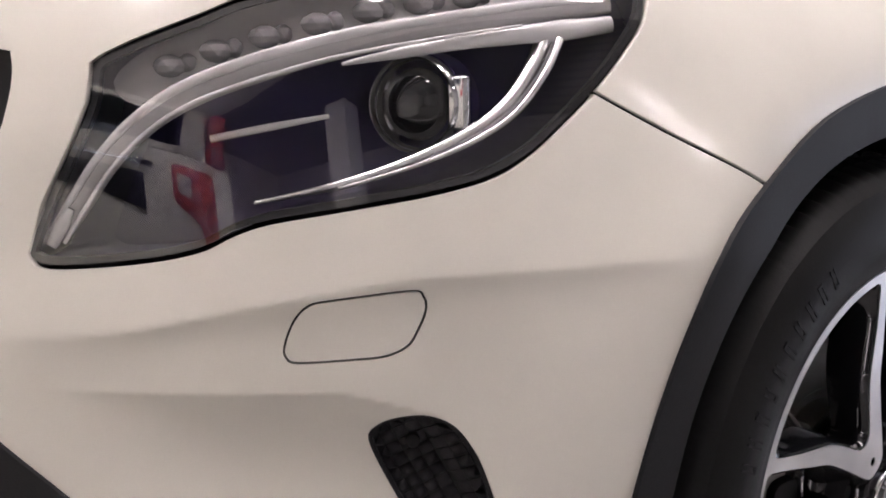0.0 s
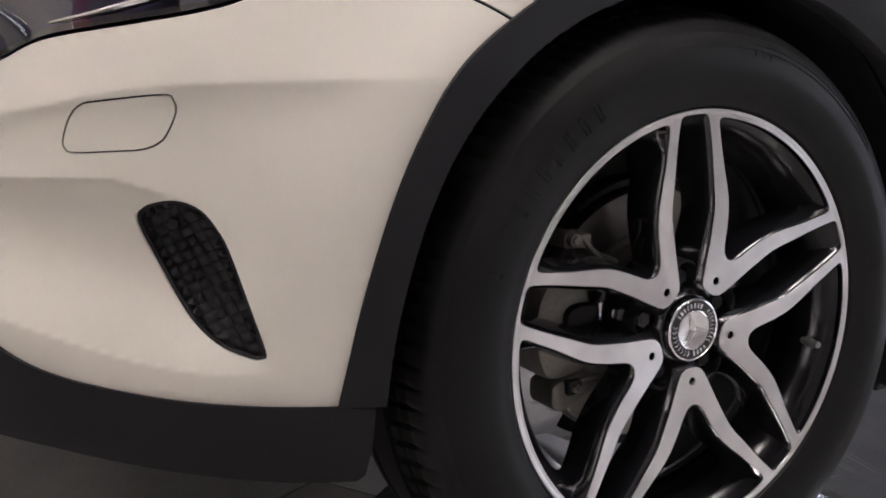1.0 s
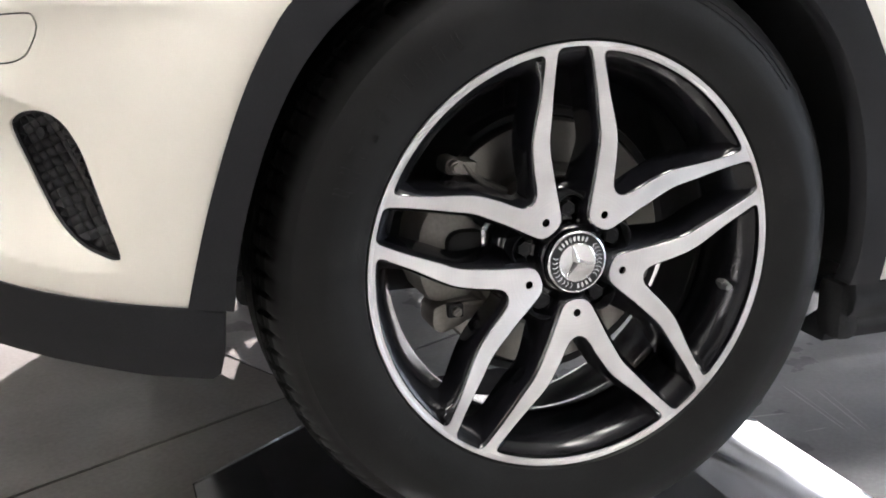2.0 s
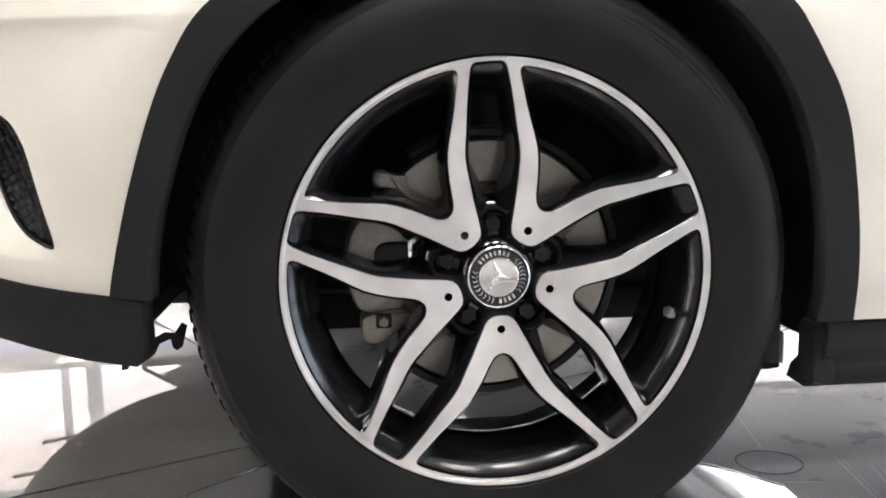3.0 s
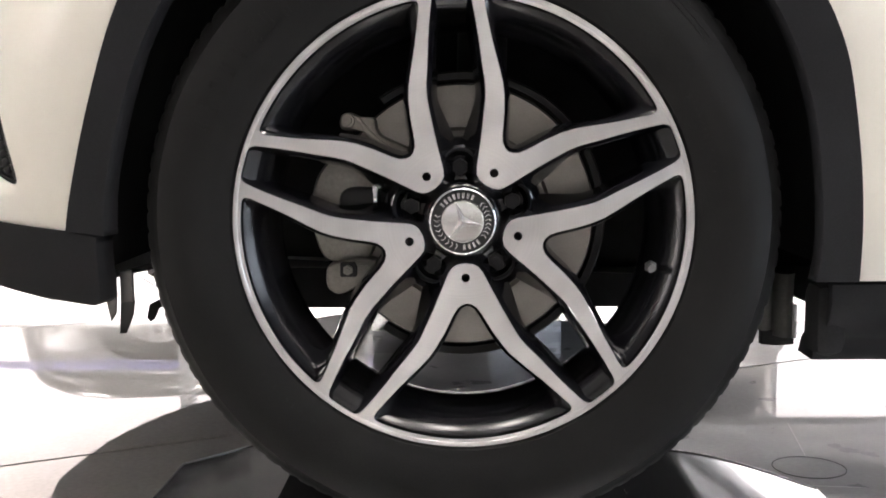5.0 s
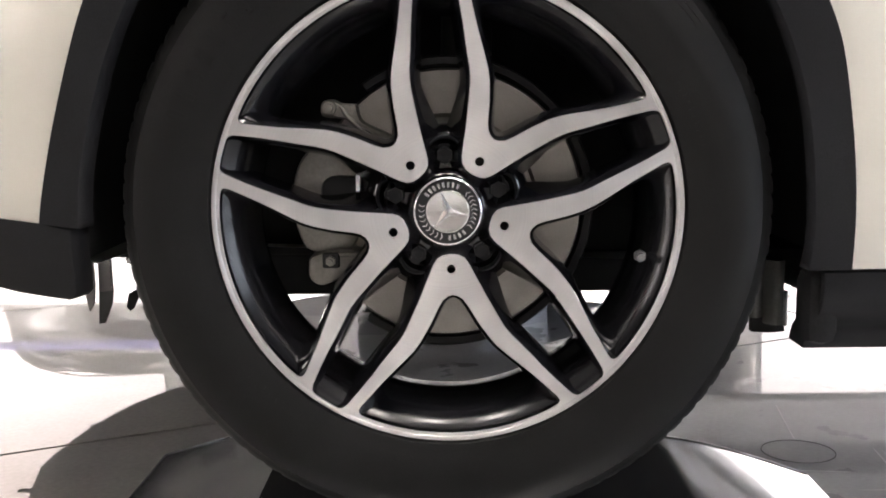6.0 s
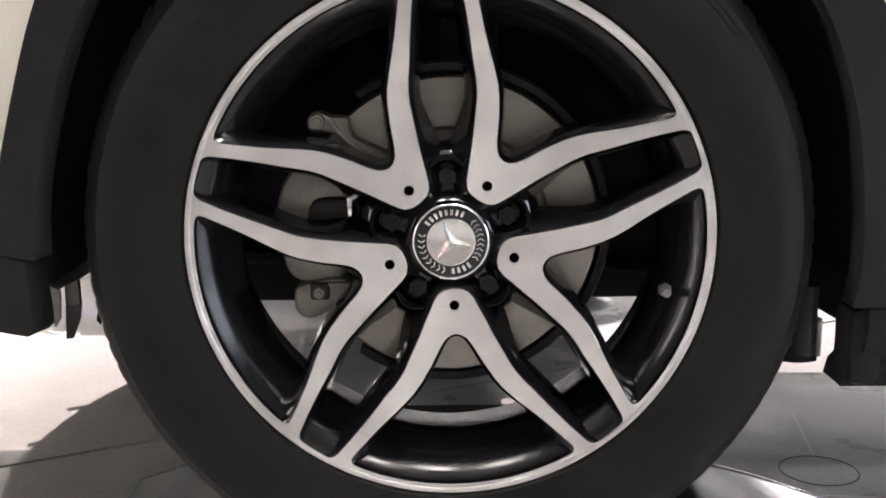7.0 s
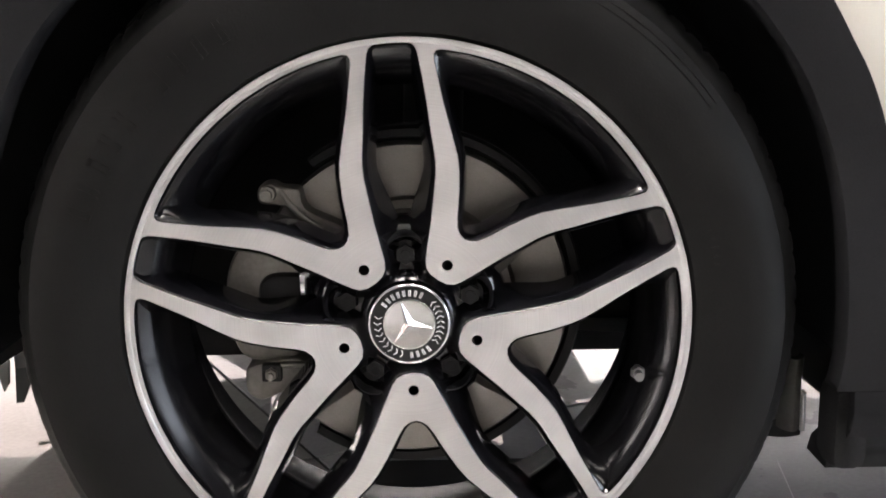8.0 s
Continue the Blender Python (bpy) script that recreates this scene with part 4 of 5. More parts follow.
def build_car():
    car = thing("car", (0, 0, 0), "cream white compact crossover car with black cladding, parked on the tiles", "car")
    arch = curve_through(ARCH, 5)
    k_gap = min(range(len(arch)), key=lambda i: abs(arch[i][0] + 0.243))
    lamp = curve_through(LAMP, 4, True)
    lamp_hole = offset_line(lamp if sum(lamp[i - 1][0] * lamp[i][1] - lamp[i][0] * lamp[i - 1][1] for i in range(len(lamp))) > 0 else lamp[::-1], 0.004)
    gap = curve_through([(-0.243, 0.6805), (-0.264, 0.6915), (-0.324, 0.7215), (-0.394, 0.7575)], 5)
    low = curve_through(LAMP_LOW, 4)
    # bumper cover: from the nose round to the arch
    off = 0.004
    bumper = [(S_NOSE, 0.52)] + curve_through(LIP_TOP, 4) + arch[1:k_gap + 1] + [(u - 0.002, v - 0.0012) for u, v in gap]
    bumper += [(u, v - off) for u, v in reversed(low[:-1])]
    bumper += [(u - off, v) for u, v in reversed(LAMP[24:])] + [(-0.802, 0.789), (-0.850, 0.800)] + curve_through(GRILLE[:6], 3) + [(S_NOSE, 0.640)]
    vent = curve_through(VENT, 4, True)
    cover = curve_through(COVER, 4, True)
    cover_hole = offset_line(cover[::-1] if sum(cover[i - 1][0] * cover[i][1] - cover[i][0] * cover[i - 1][1] for i in range(len(cover))) < 0 else cover, 0.0016)
    for mirror in (None, MID):
        part("bumper_cover", skin("bumper_cover", bumper, [vent, cover_hole], shell, 0.0042 if mirror is None else 0.012, 0.006, mirror=mirror), PAINT, car, "glossy cream painted bumper corner")
        part("tow_cover", skin("tow_cover", cover, [], shell, 0.010, 0.005, mirror=mirror), PAINT, car, "small painted cap with rounded corners")
        # dark backing behind the joints
        back = offset_line(cover_hole, 0.012)
        part("cover_backing", skin("cover_backing", back, [], lambda u, v, d: shell(u, v, d + 0.0055), 0.02, 0.001, mirror=mirror), LINER, car)
        fender = [(u + 0.0018, v + 0.001) for u, v in reversed(gap)] + arch[k_gap + 1:] + [(0.75, 0.281), (0.75, 0.93), (0.2, 0.915), (-0.2, 0.888)]
        fender += [(u + off, v) for u, v in reversed(curve_through(LAMP_BACK, 4))][1:]
        part("fender", skin("fender", fender, [], shell, 0.014, 0.006, mirror=mirror), PAINT, car, "glossy cream painted front fender")
        clad = arch + list(reversed(curve_through(ARCH_IN, 5)))
        part("arch_cladding", skin("arch_cladding", clad[::-1], [], lambda u, v, d: shell(u, v, d - 0.006), 0.012, 0.03, mirror=mirror), PLASTIC, car, "matt black wheel arch trim")
        lip = curve_through(LIP_TOP, 4) + LIP_LOW + [(S_NOSE, 0.325), (S_NOSE, 0.515)]
        lip = lip[::-1]
        part("bumper_lip", skin("bumper_lip", lip, [], lambda u, v, d: shell(u, v, d - 0.004 - 0.004 * ease(0.345, 0.30, v)), 0.012, 0.035, mirror=mirror), PLASTIC, car, "matt black lower bumper trim")
        hood = [(S_NOSE, 0.813), (-0.960, 0.813), (-0.880, 0.800), (-0.850, 0.800), (-0.802, 0.789)] + [(u, v + off) for u, v in reversed(curve_through(LAMP_TOP[:-4], 4))] + [(-0.2, 0.892), (0.2, 0.919), (0.75, 0.934), (0.75, 1.0), (S_NOSE, 1.0)]
        part("hood_side", skin("hood_side", hood, [], shell, 0.02, 0.006, mirror=mirror), PAINT, car)
        part("grille", skin("grille", curve_through(GRILLE[:6], 3) + GRILLE[6:], [], lambda u, v, d: shell(u, v, d + 0.02), 0.02, 0.003, mirror=mirror), PLASTIC, car, "black grille beside the nose")
        part("front_door", skin("front_door", [(0.756, 0.281), (1.75, 0.281), (1.75, 0.95), (0.756, 0.93)], [], shell, 0.03, 0.006, mirror=mirror), PAINT, car)
        part("rear_door", skin("rear_door", [(1.756, 0.281), (2.30, 0.281), (2.36, 0.60), (2.50, 0.72), (2.50, 0.97), (1.756, 0.95)], [], shell, 0.03, 0.006, mirror=mirror), PAINT, car)
        rear = [(2.366, 0.60), (2.45, 0.69), (2.60, 0.76), (2.80, 0.76), (2.95, 0.69), (3.05, 0.56), (3.11, 0.40), (3.13, 0.281), (3.50, 0.32), (3.50, 0.97), (2.506, 0.97), (2.506, 0.72)]
        part("rear_quarter", skin("rear_quarter", rear, [], shell, 0.03, 0.006, mirror=mirror), PAINT, car)
        foot = 0.186 if mirror is None else 0.245
        sill = [(0.384, foot), (2.36, foot), (2.34, 0.276), (0.388, 0.276)]
        part("sill_trim", skin("sill_trim", sill, [], lambda u, v, d: shell(u, v, d - 0.006 + 0.03 * ease(0.24, 0.2, v) + 0.012 * ease(0.250, 0.276, v)), 0.02, 0.05, mirror=mirror), PLASTIC, car, "matt black sill trim")
        # unseen skirt on the far side only, added to block window light
        if mirror:
            part("air_dam", skin("air_dam", [(S_NOSE, 0.125), (-0.40, 0.125), (-0.40, 0.33), (S_NOSE, 0.33)], [], lambda u, v, d: shell(u, v, d + 0.03), 0.02, 0.006, mirror=mirror), LINER, car, "black rubber skirt, added unseen to block light under the far bumper")
        # liners of both arches
        for x in (0.0, 2.70):
            wall = [(0.395, 0.030), (0.400, 0.060), (0.402, 0.34), (0.02, 0.345)]
            if mirror:      # unseen flange close to the far tyre, added to block window light
                wall = [(0.352, 0.036)] + wall
            bm = lathe(wall, 48, start=radians(-98 if mirror is None else -124), turn=radians(196 if mirror is None else 248))
            for v in list(bm.verts):
                q = v.co.copy()
                v.co = (q.x + x, 2 * mirror - q.y if mirror else q.y, q.z + 0.346)
            part("arch_liner", finish(bm, "arch_liner", 60), LINER, car, "black wheel arch liner")
    wheel = build_wheel(car)
    copy_thing(wheel, pose(2.70, 0, 0.346, 0, 50, 0))
    copy_thing(wheel, pose(0, 1.80, 0.346, 0, 0, 180))
    copy_thing(wheel, pose(2.70, 1.80, 0.346, 0, 30, 180))
    brake = build_brake(car)
    copy_thing(brake, pose(2.70, 0, 0.346))
    copy_thing(brake, pose(0, 1.80, 0.346, 0, 0, 180))
    copy_thing(brake, pose(2.70, 1.80, 0.346, 0, 0, 180))
    build_shell(car)
    build_vent(car, vent)
    build_headlamp(car, lamp)
    build_air_guides(car)
    build_tail_lamps(car)
    return car


def build_shell(car):
    """Underbody, hood top, cabin and tail, which close the car."""
    ring = [shell(s, 1.0, 0) for s in np.linspace(S_NOSE, 0.75, 30)]
    bm = bmesh.new()
    a = [bm.verts.new(p) for p in ring]
    b = [bm.verts.new((x, 2 * MID - y, z)) for x, y, z in ring]
    for i in range(len(a) - 1):
        bm.faces.new((a[i], a[i + 1], b[i + 1], b[i]))
    part("hood", finish(bm, "hood"), PAINT, car)
    # underbody: follows the plan, a little inside it
    edge = [shell(s, 0.32, 0.09) for s in np.linspace(S_NOSE, -0.42, 40)]
    plan_line = [(x, y) for x, y, z in edge] + [(-0.385, 0.33), (0.385, 0.33), (0.40, 0.05), (2.30, 0.05), (2.315, 0.33), (3.085, 0.33), (3.10, 0.05), (3.45, 0.10)]
    bm = bmesh.new()
    def lift(x):
        return 0.240 + 0.060 * ease(-0.30, -0.45, x)
    a = [bm.verts.new((x, y, lift(x))) for x, y in plan_line]
    b = [bm.verts.new((x, 2 * MID - y, lift(x))) for x, y in plan_line]
    for i in range(len(a) - 1):
        bm.faces.new((a[i], a[i + 1], b[i + 1], b[i]))
    part("underbody", finish(bm, "underbody"), UNDER, car, "grey plastic underbody panel")
    # lower tray behind the nose, with dark cooling slots and a pale front edge
    bm = bmesh.new()
    a = [bm.verts.new((x, max(y + 0.03, 0.55), 0.240)) for x, y, z in edge]
    b = [bm.verts.new((x, 2 * MID - y - 0.03, 0.240)) for x, y, z in edge]
    for i in range(len(a) - 1):
        bm.faces.new((a[i], a[i + 1], b[i + 1], b[i]))
    made = bmesh.ops.extrude_face_region(bm, geom=bm.faces[:])
    bmesh.ops.translate(bm, verts=[v for v in made["geom"] if isinstance(v, bmesh.types.BMVert)], vec=(0, 0, 0.05))
    part("nose_tray", finish(bm, "nose_tray", 40), UNDER, car, "grey plastic tray behind the nose")
    for x0, y0, x1, y1, w, mat in ((-0.90, 1.53, -0.745, 1.61, 0.012, LINER), (-0.91, 1.30, -0.716, 1.38, 0.012, LINER), (-0.90, 1.075, -0.70, 1.10, 0.012, LINER),
                                   (-0.70, 1.50, -0.64, 1.515, 0.035, LINER), (-0.60, 1.60, -0.54, 1.62, 0.030, LINER), (-0.66, 1.30, -0.58, 1.32, 0.04, LINER)):
        d = Vector((x1 - x0, y1 - y0, 0))
        bm = boxed(0, d.length, -w / 2, w / 2, 0.233, 0.239, 0.002)
        bmesh.ops.transform(bm, verts=bm.verts, matrix=Matrix.Translation((x0, y0, 0)) @ Matrix.Rotation(math.atan2(d.y, d.x), 4, "Z"))
        part("tray_slot", finish(bm, "tray_slot", 40), mat, car)
    # flat tray under the engine and the floor, lower than the sides
    bm = boxed(-0.30, 0.42, 0.50, 2 * MID - 0.50, 0.172, 0.236, 0.012)
    part("engine_tray", finish(bm, "engine_tray", 40), LINER, car, "black plastic tray under the engine")
    # ribbed aluminium heat shields between the tray and the tail
    for x0, x1, y0, y1 in ((0.50, 2.20, 0.16, 0.62), (0.46, 2.20, 0.70, 1.10), (0.50, 2.20, 1.18, 1.64)):
        bm = bmesh.new()
        n, m = 48, 10
        rows = [[bm.verts.new((x0 + (x1 - x0) * i / n, y0 + (y1 - y0) * j / m, 0.212 + 0.004 * math.sin(i * 0.9) * math.sin(j * 1.3) + 0.003 * math.sin(2.3 * i + j) + 0.02 * (j in (0, m)))) for j in range(m + 1)] for i in range(n + 1)]
        for p, q in zip(rows, rows[1:]):
            for j in range(m):
                bm.faces.new((p[j], q[j], q[j + 1], p[j + 1]))
        part("heat_shield", finish(bm, "heat_shield", 60), HEAT_SHIELD, car, "dull crumpled aluminium heat shield")
    for y in (0.655, 0.665, 1.14):
        part("brake_line", finish(tube([Vector((0.45, y, 0.205)), Vector((1.2, y + 0.02, 0.200)), Vector((2.2, y, 0.205))], 0.004), "brake_line", 60), BRIGHT, car, "thin bright pipe under the floor")
    # closed middle of the body
    part("body_core", boxed(-0.60, 3.42, 0.36, 2 * MID - 0.36, 0.250, 0.93, 0.02), LINER, car)
    # cabin
    rows = [(0.45, 0.96, 0.16), (1.15, 1.46, 0.32), (1.9, 1.49, 0.34), (2.8, 1.45, 0.34), (3.46, 1.38, 0.30)]
    bm = bmesh.new()
    top = [[bm.verts.new((x, y, z)) for y in (w, 2 * MID - w)] for x, z, w in rows]
    for p, q in zip(top, top[1:]):
        bm.faces.new((p[0], q[0], q[1], p[1]))
    part("roof", finish(bm, "roof", 60), PAINT, car)
    bm = bmesh.new()
    for k, sgn in ((0, 1), (1, -1)):
        up = [bm.verts.new((x, w if k == 0 else 2 * MID - w, z - 0.002)) for x, z, w in rows]
        lo = [bm.verts.new((x, (0.19 if k == 0 else 2 * MID - 0.19), 0.955)) for x, z, w in rows]
        for i in range(len(up) - 1):
            bm.faces.new((up[i], up[i + 1], lo[i + 1], lo[i]))
    part("side_glass", finish(bm, "side_glass", 60), DARK_GLASS, car)
    part("shoulder", boxed(0.75, 3.49, 0.19, 2 * MID - 0.19, 0.90, 0.96, 0.01), PAINT, car)
    part("tail", boxed(3.44, 3.52, 0.06, 2 * MID - 0.06, 0.30, 1.14, 0.03), PAINT, car)


def build_vent(car, vent):
    vent = ccw(vent)
    part("vent_back", skin("vent_back", offset_line(vent, 0.004), [], lambda u, v, d: shell(u, v, d + 0.0103), 0.02, 0.001), VENT_BLACK, car)
    part("vent_rim", skin("vent_rim", vent, [offset_line(vent, -0.0035)], lambda u, v, d: shell(u, v, d + 0.0045), 0.008, 0.012), VENT_BLACK, car, "black rim of the air vent")
    # quilted lattice: raised cells with dark grooves between them
    small = offset_line(vent, -0.0025)
    for i in range(-30, 30):
        for j in range(-30, 30):
            quad = []
            for a, b in ((i, j), (i + 1, j), (i + 1, j + 1), (i, j + 1)):
                quad.append((-0.53 + 0.0046 * a + 0.0094 * b, 0.46 - 0.0088 * a + 0.0040 * b))
            cx, cz = sum(q[0] for q in quad) / 4, sum(q[1] for q in quad) / 4
            if not inside(small, [cx], [cz])[0]:
                continue
            ring = []
            for q in quad:
                t = 0.95
                while t > 0.1 and not inside(small, [cx + (q[0] - cx) * t], [cz + (q[1] - cz) * t])[0]:
                    t -= 0.08
                ring.append((cx + (q[0] - cx) * t, cz + (q[1] - cz) * t))
            bm = bmesh.new()
            mid = bm.verts.new(shell(cx, cz, 0.0052))
            top = [bm.verts.new(shell(*q, 0.0085)) for q in ring]
            low = [bm.verts.new(shell(*q, 0.0150)) for q in ring]
            for k in range(4):
                bm.faces.new((mid, top[k - 1], top[k]))
                bm.faces.new((top[k - 1], low[k - 1], low[k], top[k]))
            part("vent_cell", finish(bm, "vent_cell", 60), VENT_BLACK, car)
    eye = shell(-0.556, 0.509, 0.004)
    bm = lathe([(0.0, -0.002), (0.0048, -0.002), (0.0056, 0.0), (0.0056, 0.010)], 20)
    ob = part("parking_sensor", finish(bm, "parking_sensor"), LINER, car, "small round black sensor in the vent")
    ob.location = eye
    ob.rotation_euler = (0, 0, radians(-38))


def sweep(points, depth, radius, flat=0.5):
    """A strip in the lamp: (s, z) points at a depth behind the cover."""
    line = curve_through(points, 6)
    n = len(line)
    ctrl = np.linspace(0, n - 1, len(radius))
    return tube([shell(u, v, depth) for u, v in line], [float(np.interp(i, ctrl, radius)) for i in range(n)], 12, flat, up=(-0.6, -0.8, 0))


def beside(points, d):
    """A line d metres beside another one, to its left."""
    out = []
    for i, p in enumerate(points):
        a, b = np.array(points[max(i - 1, 0)]), np.array(points[min(i + 1, len(points) - 1)])
        t = (b - a) / np.linalg.norm(b - a)
        e = d[i] if isinstance(d, list) else d
        out.append((float(p[0] - t[1] * e), float(p[1] + t[0] * e)))
    return out


def build_headlamp(car, lamp):
    lamp = ccw(lamp)
    lens = part("headlamp", skin("headlamp", lamp, [], shell, 0.012, 0.0008), CLEAR, car, "clear cover of the headlamp")
    lens.visible_shadow = False
    part("lamp_housing", skin("lamp_housing", lamp, [], lambda u, v, d: shell(u, v, 0.105 - d), 0.02, 0.10), LAMP_BLACK, lens, "dark housing of the headlamp")
    part("lamp_border", skin("lamp_border", lamp, [offset_line(lamp, -0.005)], lambda u, v, d: shell(u, v, d + 0.0025), 0.008, 0.006), LINER, lens, "black border of the headlamp")
    # grey shelf above the light guide
    shelf = [(-0.795, 0.775), (-0.770, 0.757), (-0.728, 0.778), (-0.674, 0.794), (-0.601, 0.808), (-0.525, 0.818), (-0.442, 0.828), (-0.36, 0.834), (-0.33, 0.85), (-0.42, 0.858), (-0.54, 0.849), (-0.664, 0.831), (-0.763, 0.800)]
    part("lamp_shelf", skin("lamp_shelf", ccw(curve_through(shelf, 3, True)), [], lambda u, v, d: shell(u, v, d + 0.026), 0.012, 0.02), SATIN_GREY, lens, "grey reflector shelf")
    line = [(-0.834, 0.661), (-0.814, 0.688), (-0.791, 0.717), (-0.762, 0.743), (-0.725, 0.764), (-0.672, 0.781), (-0.601, 0.797), (-0.525, 0.808), (-0.442, 0.818), (-0.342, 0.827)]
    guide = part("light_guide", finish(sweep(line, 0.020, [0.0070, 0.0090, 0.0095, 0.0100, 0.0110, 0.0110, 0.0105, 0.0100, 0.0090, 0.007], 0.4), "light_guide", 60), GUIDE_GREY, lens, "pale curved light guide")
    part("guide_edge", finish(sweep(beside(line, 0.0062), 0.0145, [0.0020, 0.0030, 0.0032, 0.0036, 0.0042, 0.0044, 0.0042, 0.0040, 0.0036, 0.003], 0.5), "guide_edge", 60), GUIDE, guide, "white upper edge of the light guide")
    part("guide_edge", finish(sweep(beside(line[:9], -0.0085), 0.0155, [0.0016, 0.0020, 0.0018, 0.0017, 0.0017, 0.0017, 0.0016, 0.0014, 0.001], 0.6), "guide_edge", 60), GUIDE, guide, "thin white lower edge of the light guide")
    part("guide_end", finish(sweep([(-0.838, 0.654), (-0.829, 0.668), (-0.820, 0.682)], 0.0135, [0.0040, 0.0062, 0.0030], 0.5), "guide_end", 60), GUIDE, guide, "bright end of the light guide")
    part("lamp_brow", finish(sweep([(-0.599, 0.783), (-0.552, 0.790), (-0.500, 0.797), (-0.446, 0.802), (-0.399, 0.806), (-0.345, 0.811)], 0.022, [0.0012, 0.0042, 0.0056, 0.0070, 0.0085, 0.0065]), "lamp_brow", 60), GUIDE, lens, "pale upper light strip")
    line = [(-0.408, 0.803), (-0.428, 0.777), (-0.460, 0.747), (-0.500, 0.726), (-0.549, 0.709), (-0.605, 0.695), (-0.671, 0.684)]
    strip = part("lamp_sweep", finish(sweep(line, 0.030, [0.0105, 0.0098, 0.0086, 0.0068, 0.0050, 0.0036, 0.0010]), "lamp_sweep", 60), BRIGHT, lens, "chrome strip sweeping under the projector")
    part("sweep_edge", finish(sweep(beside(line[:6], [0.0055, 0.0052, 0.0044, 0.0034, 0.0022, 0.0012]), 0.021, [0.0034, 0.0030, 0.0026, 0.0022, 0.0016, 0.0008], 0.6), "sweep_edge", 60), SWEEP, strip, "silvered outer edge of the strip")
    part("sweep_edge", finish(sweep(beside(line, [-0.0050, -0.0048, -0.0042, -0.0032, -0.0020, -0.0012, 0.0]), 0.024, [0.0040, 0.0036, 0.0032, 0.0026, 0.0022, 0.0018, 0.0008], 0.6), "sweep_edge", 60), SWEEP, strip, "silvered inner edge of the strip")
    part("lamp_bar", finish(sweep([(-0.716, 0.730), (-0.663, 0.738), (-0.612, 0.745)], 0.05, [0.0030, 0.0030, 0.0016]), "lamp_bar", 60), GUIDE, lens, "thin pale cross bar")
    for i, (u, v) in enumerate([(-0.743, 0.785), (-0.704, 0.795), (-0.663, 0.8045), (-0.619, 0.813), (-0.575, 0.8215), (-0.530, 0.8275), (-0.485, 0.832)]):
        x, y, z = shell(u, v, 0.022)
        bm = bmesh.new()
        bmesh.ops.create_icosphere(bm, subdivisions=2, radius=0.0125, matrix=Matrix.Translation((x, y, z)) @ Matrix.Diagonal((1.0, 1.0, 0.72, 1)))
        bmesh.ops.create_icosphere(bm, subdivisions=2, radius=0.0075, matrix=Matrix.Translation((x + 0.012, y - 0.006, z + 0.002)))
        part("lamp_facet", finish(bm, "lamp_facet", 20), BULB, lens, "small clear faceted bulb")
    # projector
    at = shell(-0.537, 0.752, 0.052)
    turn = (0, 0, radians(-65))
    for name, prof, mat, label in (
            ("projector_ring", [(0.0345, 0.004), (0.0345, -0.001), (0.0365, -0.0035), (0.0385, -0.001), (0.0388, 0.006)], BRIGHT, "thin chrome ring of the projector"),
            ("projector_barrel", [(0.0375, 0.006), (0.0395, 0.007), (0.0400, 0.034), (0.030, 0.046)], LAMP_BLACK, "dark barrel of the projector"),
            ("projector_glass", [(0.0, -0.010), (0.006, -0.0098), (0.014, -0.008), (0.021, -0.004), (0.026, 0.002), (0.028, 0.008)], DARK_GLASS, "dark glass projector eye"),
            ("projector_bowl", [(0.0265, 0.016), (0.030, 0.011), (0.0345, 0.003)], BRIGHT, "chrome cone round the eye")):
        ob = part(name, finish(lathe(prof, 48), name, 40), mat, lens, label)
        ob.location, ob.rotation_euler = at, turn
    ob = part("projector_bracket", boxed(0.028, 0.045, 0.000, 0.012, -0.021, 0.021, 0.003), BRIGHT, lens, "upright chrome bracket beside the eye")
    ob.location, ob.rotation_euler = at, turn


